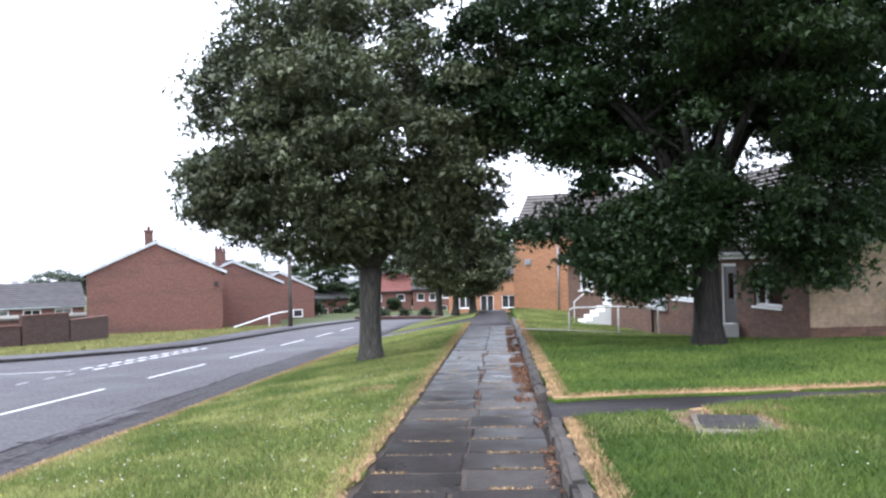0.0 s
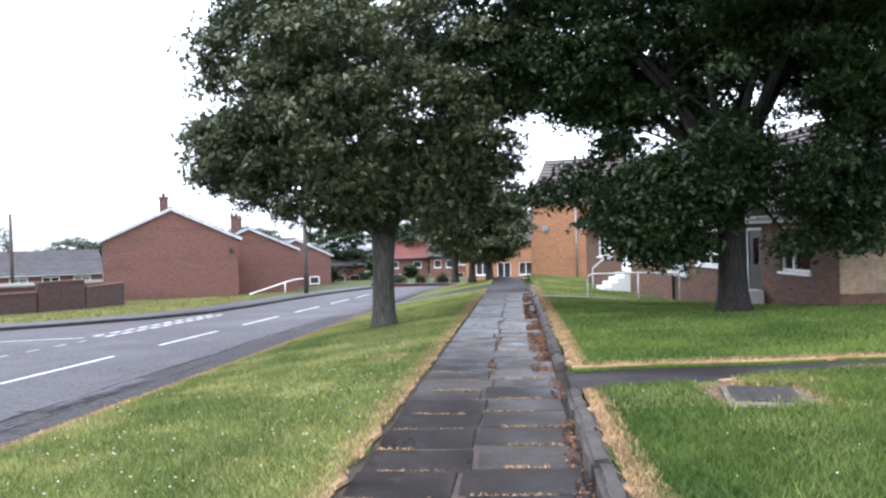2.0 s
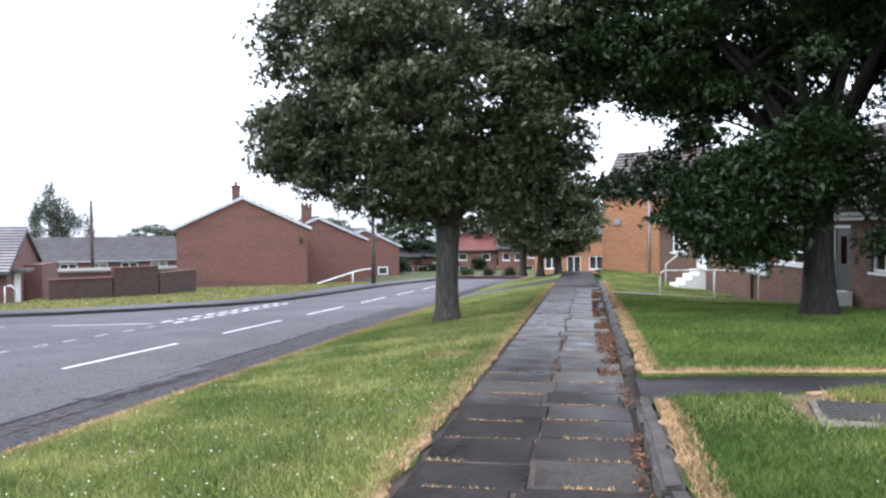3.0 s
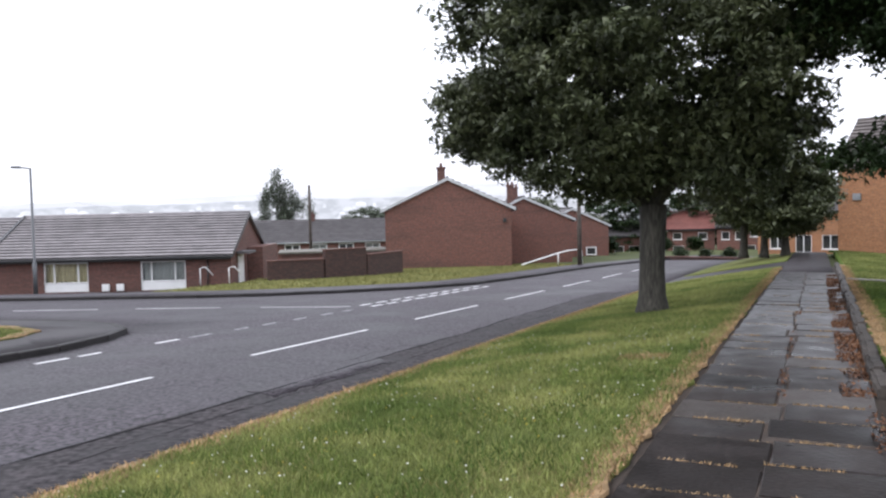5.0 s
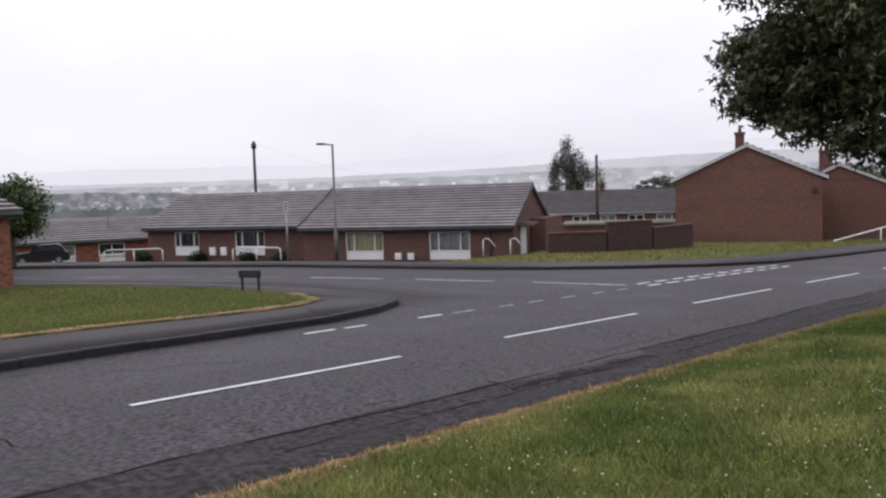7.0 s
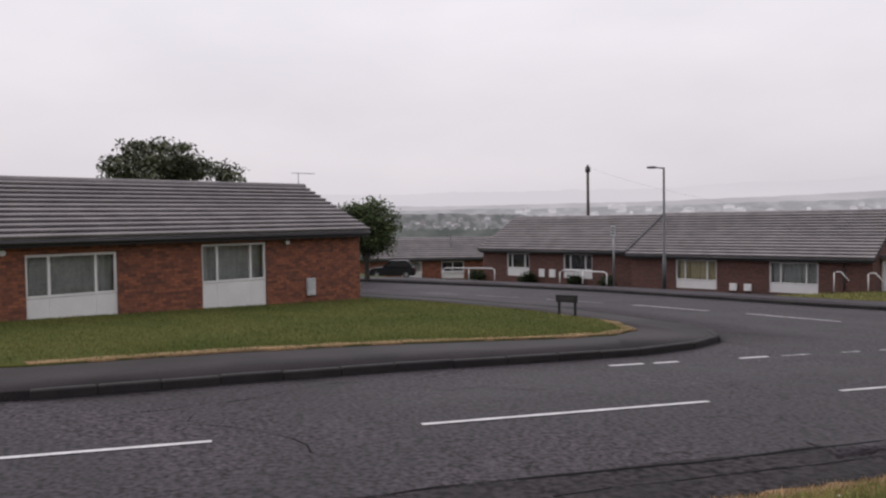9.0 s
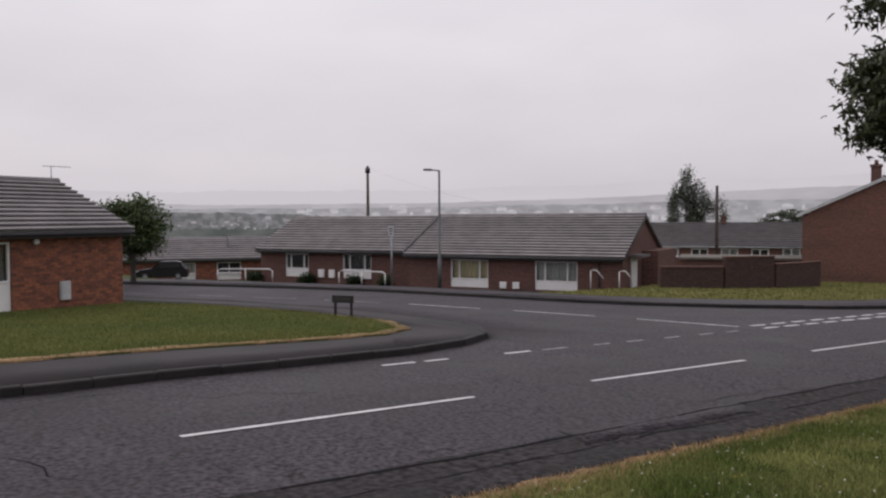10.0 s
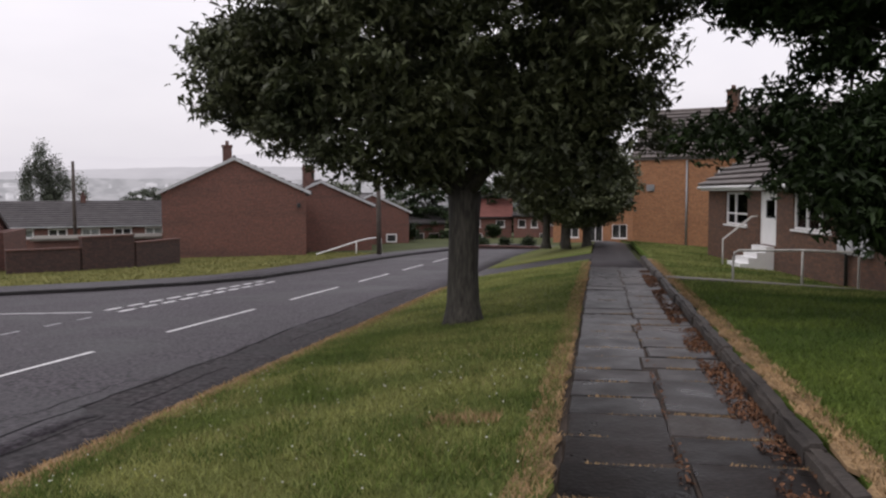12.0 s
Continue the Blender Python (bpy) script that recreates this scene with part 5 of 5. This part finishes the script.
for (ax, ay), (bx, by) in (((-36.0, 18.25), (-35.0, 20.7)), ((-31.6, 22.6), (-29.2, 23.7))):
    za, zb = bz(ax, ay), bz(bx, by)
    rail("handrail", [(ax, ay, za), (ax, ay, za + 0.52), (ax + 0.08, ay + 0.1, za + 0.6), (bx - 0.08, by - 0.1, zb + 0.6), (bx, by, zb + 0.52), (bx, by, zb)], [((ax + bx) / 2, (ay + by) / 2, za, (za + zb) / 2 + 0.59)],
         "white tubular rail at the pavement edge", M_WHITE, 0.035)


def manhole():
    z = lawn_z(5.48, 6.42)
    t = thing("manhole", pose(5.48, 6.42, z, -1, 0, -9), "dark iron manhole cover in an earth-stained concrete surround", "manhole")
    bm = bmesh.new()
    wall_run(bm, -0.33, 0.43, -0.62, 0.41, -0.08, 0.012, [(-0.275, 0.275, -0.36, 0.36)])
    bmesh.ops.remove_doubles(bm, verts=bm.verts[:], dist=0.001)
    for v in bm.verts:
        v.co = Vector((v.co.x, v.co.z, v.co.y))
    part("surround", bm, M_STAIN, t)
    bm = bmesh.new()
    box(bm, -0.27, 0.27, -0.355, 0.355, -0.03, 0.022)
    for i in range(5):
        for j in range(6):
            box(bm, -0.24 + 0.1 * i, -0.17 + 0.1 * i, -0.32 + 0.11 * j, -0.25 + 0.11 * j, 0.0225, 0.027)
    part("cover", bm, M_IRON, t)


manhole()
sheet("bare_patch", jag([(4.97, 6.1), (5.2, 5.98), (5.2, 6.9), (5.45, 7.0), (5.5, 7.2), (5.0, 7.1), (4.97, 6.1)], 0.05, 0.15, 71)[:-1], lambda x, y: lawn_z(x, y) + 0.008, M_EARTH, 0.5, "bare brown earth beside the manhole cover", "earth", 0.03)


def walls_between():
    """Garden walls and fences between the bungalow and the terrace gable."""
    for (ax, ay), (bx, by), top, material, label in (((-20.2, 32.4), (-18.4, 34.4), -0.42, M_GARDEN, "low dark brown garden wall"), ((-18.4, 34.5), (-17.4, 36.7), 0.0, M_GARDEN, "taller dark brown garden wall"),
                                                     ((-17.4, 36.8), (-17.2, 40.2), -0.35, M_GARDEN, "low red-brown garden wall beside the gable")):
        d = math.hypot(bx - ax, by - ay)
        z0 = road_z(ax, ay) - 0.3
        t = thing("garden_wall", frame_of(ax, ay, z0, (bx - ax) / d, (by - ay) / d), label, "wall")
        bm = bmesh.new()
        wall_run(bm, 0, d, 0, top - z0 - 0.06, -0.11, 0.11, [])
        part("brickwork", bm, material, t)
        bm = bmesh.new()
        box(bm, -0.02, d + 0.02, -0.15, 0.15, top - z0 - 0.058, top - z0)
        part("coping", bm, M_BRICK_DK, t)
    t = thing("garage", frame_of(-27.5, 43.5, -2.2, 0.83, 0.56), "flat-roofed pale garage behind the garden walls", "garage")
    bm = bmesh.new()
    box(bm, 0, 7, 0, 4, 0, 1.42)
    part("wall", bm, M_BRICK_DK, t)
    bm = bmesh.new()
    box(bm, -0.15, 7.15, -0.15, 4.15, 1.423, 1.54)
    part("flat_roof", bm, M_CONC, t)
    t = thing("garden_wall", frame_of(-7.5, 59.5, -2.35, 0.97, -0.24), "long low dark wall across the end of the road", "wall")
    bm = bmesh.new()
    wall_run(bm, 0, 12, 0, 0.5, 0, 0.22, [])
    part("brickwork", bm, M_GARDEN, t)
    bm = bmesh.new()
    box(bm, -0.02, 12.02, -0.04, 0.26, 0.503, 0.57)
    part("coping", bm, M_BRICK_DK, t)


walls_between()


def car(x, y, z, ang):
    c = thing("car", pose(x, y, z, 0, 0, ang) @ Matrix.Diagonal((0.7, 0.78, 0.76, 1)), "dark parked hatchback on the side street", "car")
    bm = bmesh.new()
    prof = [(-2.05, 0.25), (-2.1, 0.55), (-1.98, 0.85), (-1.75, 0.92), (0.75, 0.92), (1.75, 0.8), (2.05, 0.62), (2.1, 0.3), (1.9, 0.22), (-1.9, 0.2)]
    prism(bm, prof, -0.84, 0.84)
    bmesh.ops.bevel(bm, geom=[e for e in bm.edges if abs(e.verts[0].co.y) > 0.8 and abs(e.verts[0].co.y - e.verts[1].co.y) < 0.01], offset=0.07, segments=2, affect='EDGES')
    part("body", bm, M_CAR, c)
    bm = bmesh.new()
    prism(bm, [(-1.8, 0.9), (-1.5, 1.36), (-1.2, 1.44), (-0.1, 1.43), (0.25, 1.36), (0.85, 0.9)], -0.7, 0.7)
    bmesh.ops.bevel(bm, geom=[e for e in bm.edges if abs(e.verts[0].co.y - e.verts[1].co.y) < 0.01], offset=0.08, segments=2, affect='EDGES')
    part("cabin", bm, M_CAR, c)
    for s in (-1, 1):
        bm = bmesh.new()
        prism(bm, [(-1.55, 0.96), (-1.3, 1.33), (-0.1, 1.33), (0.5, 0.96)], s * 0.702, s * 0.712)
        part("side_window", bm, M_BLACK, c)
        for wx in (-1.3, 1.3):
            bm = bmesh.new()
            tube(bm, [(wx, s * 0.68, 0.3), (wx, s * 0.86, 0.3)], [0.3, 0.3], 16)
            w = part("wheel", bm, M_TYRE, c)
            bm = bmesh.new()
            tube(bm, [(wx, s * 0.84, 0.3), (wx, s * 0.87, 0.3)], [0.19, 0.17], 12)
            part("rim", bm, M_GREY, w)
        bm = bmesh.new()
        box(bm, 1.95, 2.09, s * 0.62 - 0.14, s * 0.62 + 0.14, 0.6, 0.72)
        part("headlight", bm, M_WHITE_DULL, c)
        bm = bmesh.new()
        box(bm, -2.09, -1.97, s * 0.66 - 0.1, s * 0.66 + 0.1, 0.62, 0.82)
        part("tail_light", bm, M_TILE_RED, c)


car(-45.3, 18.5, -1.8, 247)


# ---- grass ----
def blades(name, label, n, place, zf, height, width, material, seed):
    rng = np.random.default_rng(seed)
    xy = place(rng, n)
    n = len(xy)
    z = np.array([zf(a, b) for a, b in xy])
    base = np.c_[xy, z - 0.004]
    yaw = rng.uniform(0, 2 * np.pi, n)
    h = height * rng.uniform(0.45, 1.25, n)
    w = width * rng.uniform(0.6, 1.4, n)
    side = np.stack([np.cos(yaw), np.sin(yaw), 0 * yaw], 1) * w[:, None] / 2
    lean = rng.normal(0, 0.55, (n, 2)) * h[:, None]
    tip = base + np.c_[lean, h]
    verts = np.stack([base - side, base + side, tip], 1).reshape(-1, 3)
    me = bpy.data.meshes.new(name)
    me.from_pydata(verts.tolist(), [], np.arange(3 * n).reshape(-1, 3).tolist())
    me.materials.append(material)
    tagged(new(name, me), label, "grass", kind="stuff")


def area(x0, x1, y0, y1, power=1.0):
    return lambda rng, n: np.c_[rng.uniform(x0, x1, n), y0 + (y1 - y0) * rng.uniform(0, 1, n) ** power]


def in_shape(outline, box4):
    poly = np.array(outline)

    def place(rng, n):
        p = np.c_[rng.uniform(box4[0], box4[1], n), rng.uniform(box4[2], box4[3], n)]
        inside = np.zeros(n, bool)
        for (x0, y0), (x1, y1) in zip(poly, np.roll(poly, -1, 0)):
            cross = (y0 > p[:, 1]) != (y1 > p[:, 1])
            with np.errstate(divide='ignore', invalid='ignore'):
                inside ^= cross & (p[:, 0] < (x1 - x0) * (p[:, 1] - y0) / (y1 - y0) + x0)
        return p[inside]
    return place


blades("grass", "short green mown grass on the verge", 150000, area(-1.7, 2.22, 2.0, 17, 1.4), verge_z, 0.06, 0.012, M_BLADE, 1)
blades("grass", "short green mown grass on the far verge", 50000, area(-1.7, 2.22, 14, 30, 1.1), verge_z, 0.055, 0.018, M_BLADE, 2)
blades("grass", "short green mown grass on the near lawn", 90000, lambda r, n: (lambda p: p[~((p[:, 0] > 5.02) & (p[:, 0] < 5.88) & (p[:, 1] > 5.85) & (p[:, 1] < 6.85)) & ~((p[:, 0] > 5.02) & (p[:, 0] < 5.45) & (p[:, 1] > 6.2)) & (p[:, 1] < np.interp(p[:, 0], [4.0, 5.05, 5.36, 6.05, 6.8, 9], [7.0, 7.2, 7.3, 7.57, 7.7, 7.76]))])(area(4.1, 9.0, 2.8, 7.75)(r, n)), lawn_z, 0.065, 0.012, M_LUSH_BLADE, 3)
blades("grass", "short green mown grass under the oak", 90000, area(4.1, 12.5, 8.55, 22, 1.2), lawn_z, 0.055, 0.016, M_LUSH_BLADE, 4)
blades("grass", "short green mown grass on the verge behind", 64000, area(-1.7, 2.22, -6, 2.1), verge_z, 0.06, 0.02, M_BLADE, 8)
blades("grass", "short green mown grass along the lawn behind", 84000, area(4.1, 10, -6, 2.8), lawn_z, 0.06, 0.024, M_LUSH_BLADE, 9)
blades("grass", "short green mown grass on the outer lawn", 40000, area(8.9, 15, 2.8, 7.65), lawn_z, 0.06, 0.022, M_LUSH_BLADE, 10)
blades("grass", "yellowing mown grass by the bungalow row", 60000, lambda r, n: (lambda p: p[np.abs(p[:, 1] - np.interp(p[:, 0], [4, 5.4, 9, 14], [22.7, 22.95, 23.55, 24.4])) > 0.42])(area(4.1, 9.5, 20, 44, 1.2)(r, n)), lawn_z, 0.055, 0.03, M_BLADE, 7)
blades("grass", "short green grass on the corner lawn", 150000, in_shape(LAWN2 + [(-43, -40)], (-28, -10.3, -6, 13.6)), lambda x, y: road_z(x, y) + 0.13, 0.055, 0.018, M_OLIVE_BLADE, 5)
blades("grass", "rough grass on the bank", 45000, in_shape(FAR_IN[5:14] + [(-13.5, 52), (-21, 46), (-22, 34), (-20.7, 31.5)], (-26, -10, 22, 52)), lambda x, y: road_z(x, y) + 0.10, 0.08, 0.04, M_BANK_BLADE, 6)
for k, (a, zf, n) in enumerate(((area(2.04, 2.27, 2.5, 29), verge_z, 11000), (area(VERGE_X - 0.02, VERGE_X + 0.3, 2.5, 27), verge_z, 16000), (area(3.98, 4.17, 2.5, 6.9), lawn_z, 4000), (area(3.98, 4.19, 8.5, 29), lawn_z, 9000),
                                (area(4.2, 12, 8.45, 8.68), lawn_z, 5000), (area(6.6, 12, 7.58, 7.74), lawn_z, 3000), (area(5.4, 6.2, 6.85, 7.25), lawn_z, 900), (area(5.8, 6.0, 5.8, 6.8), lawn_z, 400))):
    blades("dry_grass", "bleached dry grass tufts along the edges", n, a, zf, 0.05, 0.014, M_DRY_BLADE, 20 + k)


def tufted(x0, x1, y0, y1, size, seed, cut=0.12):
    """Places gathered into patches of the given size."""
    def place(rng, n):
        p = np.c_[rng.uniform(x0, x1, n), rng.uniform(y0, y1, n)]
        return p[[noise.noise(Vector((a / size, b / size, seed))) + rng.uniform(-0.15, 0.15) > cut for a, b in p]]
    return place


blades("grass", "darker clover patches in the verge grass", 52000, tufted(-1.6, 2.15, 3.0, 16, 0.7, 3.3), verge_z, 0.07, 0.013, M_LUSH_BLADE, 51)
blades("grass", "straw-coloured patches in the verge grass", 26000, tufted(-1.6, 2.15, 3.0, 16, 0.9, 8.1, 0.2), verge_z, 0.062, 0.01, M_STRAW_BLADE, 52)
blades("grass", "paler patches in the lawn grass", 30000, tufted(4.2, 9.0, 3.0, 6.9, 0.8, 5.7, 0.15), lawn_z, 0.072, 0.012, M_BLADE, 53)
blades("dry_grass", "small tuft of dead grass on the verge", 420, area(1.25, 1.8, 10.45, 10.72), verge_z, 0.07, 0.014, M_DRY_BLADE, 54)


def speckles(name, label, n, place, zf, up, size, material, seed):
    rng = np.random.default_rng(seed)
    xy = place(rng, n)
    bm = bmesh.new()
    for a, b in xy:
        r = size * rng.uniform(0.6, 1.3)
        z = zf(a, b) + up * rng.uniform(0.5, 1.2)
        ring = [bm.verts.new((a + r * math.cos(t), b + r * math.sin(t), z)) for t in (0, 1.26, 2.51, 3.77, 5.03)]
        apex = bm.verts.new((a, b, z + r))
        for i in range(5):
            bm.faces.new((ring[i], ring[(i + 1) % 5], apex))
    tagged(part(name, bm, material), label, "flowers" if "flower" in name else "leaves", kind="stuff")


speckles("flowers", "white clover heads in the verge grass", 420, area(-1.5, 2.1, 3.2, 14, 1.4), verge_z, 0.06, 0.008, M_FLOWER, 31)
speckles("flowers", "white clover heads in the lawn grass", 70, area(4.3, 8.5, 3.2, 7.0), lawn_z, 0.055, 0.007, M_FLOWER, 32)
speckles("flowers", "small yellow flowers in the verge grass", 60, area(-1.2, 1.8, 3.5, 9), verge_z, 0.055, 0.007, M_YELLOW, 33)


def litter(n, place, zf, seed, label):
    rng = np.random.default_rng(seed)
    xy = place(rng, n)
    keep = [noise.noise(Vector((a * 2.2, b * 1.3, seed))) + rng.uniform(-0.3, 0.3) > 0.02 for a, b in xy]
    c = np.array([(a, b, zf(a, b) + 0.012) for (a, b), k in zip(xy, keep) if k])
    me = leaf_mesh("leaf_litter", c, (0.012, 0.012, 0.006), 2, 0.03, M_LITTER, rng)
    tagged(new("leaf_litter", me), label, "leaves", kind="stuff")


def joint_tufts():
    """Dry grass standing in the cross joints of the path, in broken lengths."""
    rng = np.random.default_rng(77)
    spots = []
    y = -4.0 + 0.314
    while y < 20:
        for x0, off in ((PATH_L, 0.0), (3.05, 0.12)):
            if rng.random() < 0.85:
                a = rng.uniform(0.0, 0.3)
                b = a + rng.uniform(0.25, 0.7)
                k = int(190 * (b - a)) + 4
                spots.append(np.c_[x0 + np.minimum(rng.uniform(a, b, k), 0.74), y + off + rng.normal(0, 0.008, k)])
        y += 0.628
    xy = np.concatenate(spots)
    blades("dry_grass", "dry grass growing in the slab joints", len(xy), lambda r, n: xy, path_z, 0.022, 0.012, M_DRY_BLADE, 78)


joint_tufts()
litter(7000, area(3.54, 3.81, 8.8, 26), path_z, 41, "brown leaf litter against the path edging")
litter(170, area(3.02, 3.09, 8.5, 16), path_z, 42, "brown leaf litter in the middle joint of the path")
litter(350, area(3.7, 3.82, 3, 8.6), path_z, 43, "brown leaf litter and weeds against the path edging")


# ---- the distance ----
# Distant scenery glows by itself: the valley haze is put into its mottled colours.
def painted_haze_mat(name, one, two, scale, stretch=6.0, glow=1.0):
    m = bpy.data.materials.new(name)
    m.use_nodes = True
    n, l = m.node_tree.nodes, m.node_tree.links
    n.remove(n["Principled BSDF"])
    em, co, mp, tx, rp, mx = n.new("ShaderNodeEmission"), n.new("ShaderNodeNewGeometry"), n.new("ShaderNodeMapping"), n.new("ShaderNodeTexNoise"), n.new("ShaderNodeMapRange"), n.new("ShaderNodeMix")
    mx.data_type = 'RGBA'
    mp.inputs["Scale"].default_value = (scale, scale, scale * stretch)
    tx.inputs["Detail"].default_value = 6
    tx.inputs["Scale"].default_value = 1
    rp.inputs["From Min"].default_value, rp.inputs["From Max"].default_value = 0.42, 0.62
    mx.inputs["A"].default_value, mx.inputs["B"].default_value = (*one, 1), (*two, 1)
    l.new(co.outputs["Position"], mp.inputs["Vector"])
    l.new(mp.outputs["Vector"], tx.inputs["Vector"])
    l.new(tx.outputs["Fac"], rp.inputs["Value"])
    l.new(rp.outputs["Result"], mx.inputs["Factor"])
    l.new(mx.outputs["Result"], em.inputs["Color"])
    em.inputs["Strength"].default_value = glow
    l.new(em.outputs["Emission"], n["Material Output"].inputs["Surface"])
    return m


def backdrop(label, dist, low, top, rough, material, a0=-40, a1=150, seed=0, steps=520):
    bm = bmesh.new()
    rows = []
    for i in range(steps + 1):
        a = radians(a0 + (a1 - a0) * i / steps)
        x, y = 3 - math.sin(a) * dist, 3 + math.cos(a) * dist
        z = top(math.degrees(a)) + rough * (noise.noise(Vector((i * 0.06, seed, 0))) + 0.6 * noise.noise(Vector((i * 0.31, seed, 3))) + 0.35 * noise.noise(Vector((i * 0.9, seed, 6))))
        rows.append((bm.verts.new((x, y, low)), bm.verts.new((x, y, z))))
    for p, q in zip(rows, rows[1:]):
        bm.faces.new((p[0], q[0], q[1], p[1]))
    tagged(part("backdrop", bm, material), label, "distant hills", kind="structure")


# Each further ridge glows paler, so its colour carries the haze.
backdrop("palest hill crest, painted nearly as pale as the sky", 4700, -120, lambda a: 150 + 60 * math.exp(-((a - 25) / 22) ** 2), 14, painted_haze_mat("sky_pale_hill", (0.715, 0.71, 0.728), (0.74, 0.735, 0.75), 0.0012), seed=9)
backdrop("hillside across the valley, painted pale for mist", 4200, -120, lambda a: 78 + 62 * math.exp(-((a - 22) / 20) ** 2) - 0.25 * abs(a - 30), 6, painted_haze_mat("mist_painted_hill", (0.50, 0.497, 0.513), (0.56, 0.557, 0.572), 0.004, 4), seed=1)
backdrop("town and fields on the valley side, haze painted in", 2200, -80, lambda a: 26 + 16 * math.exp(-((a - 30) / 18) ** 2), 4, painted_haze_mat("haze_painted_town", (0.36, 0.365, 0.372), (0.46, 0.46, 0.47), 0.03, 2.5), seed=2)
backdrop("wooded slope painted grey for mist", 900, -40, lambda a: -1.5 - 6 * math.exp(-((a - 30) / 16) ** 2) + 11 / (1 + math.exp((62 - a) / 4)), 3.2, painted_haze_mat("haze_grey_woods", (0.15, 0.16, 0.158), (0.25, 0.255, 0.258), 0.11, 1.6), seed=3, steps=900)
backdrop("darker tree line in the valley", 420, -24, lambda a: -3.0 - 5.0 * math.exp(-((a - 35) / 22) ** 2), 2.4, painted_haze_mat("dim_tree_line", (0.10, 0.115, 0.105), (0.15, 0.165, 0.155), 0.08, 2), seed=4, steps=1400)


def far_town():
    """Blocks and roofs across the valley, mist put into their pale glowing colours."""
    r = random.Random(12)
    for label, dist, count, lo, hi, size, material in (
            ("sheds and houses across the valley, painted pale for mist", 2100, 150, -12, 30, 9, painted_haze_mat("mist_painted_wall", (0.46, 0.46, 0.47), (0.64, 0.64, 0.65), 0.02)),
            ("grey roofs among trees in the valley", 860, 300, -16, 3, 2.6, painted_haze_mat("mist_painted_roof", (0.2, 0.195, 0.2), (0.42, 0.415, 0.43), 0.05))):
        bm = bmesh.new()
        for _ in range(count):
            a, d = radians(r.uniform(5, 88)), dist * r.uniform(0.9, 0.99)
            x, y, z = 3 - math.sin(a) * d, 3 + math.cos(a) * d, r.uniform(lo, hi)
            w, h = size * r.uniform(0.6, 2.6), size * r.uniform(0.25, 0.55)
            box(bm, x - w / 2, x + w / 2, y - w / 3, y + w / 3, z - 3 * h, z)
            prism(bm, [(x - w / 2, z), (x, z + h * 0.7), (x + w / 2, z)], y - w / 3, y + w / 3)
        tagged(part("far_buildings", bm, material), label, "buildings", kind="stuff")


far_town()


# ---- overhead cables ----
def cable(a, b, sag, label):
    a, b = Vector(a), Vector(b)
    bm = bmesh.new()
    pts = [a.lerp(b, i / 12) - Vector((0, 0, sag * 4 * (i / 12) * (1 - i / 12))) for i in range(13)]
    tube(bm, pts, [0.0035] * 13, 5)
    tagged(part("overhead_cable", bm, M_GUTTER), label, "cable")


cable((-50.8, 36.0, 5.6), (-25.5, 33.5, 1.7), 0.5, "thin black overhead cable from the telegraph pole")
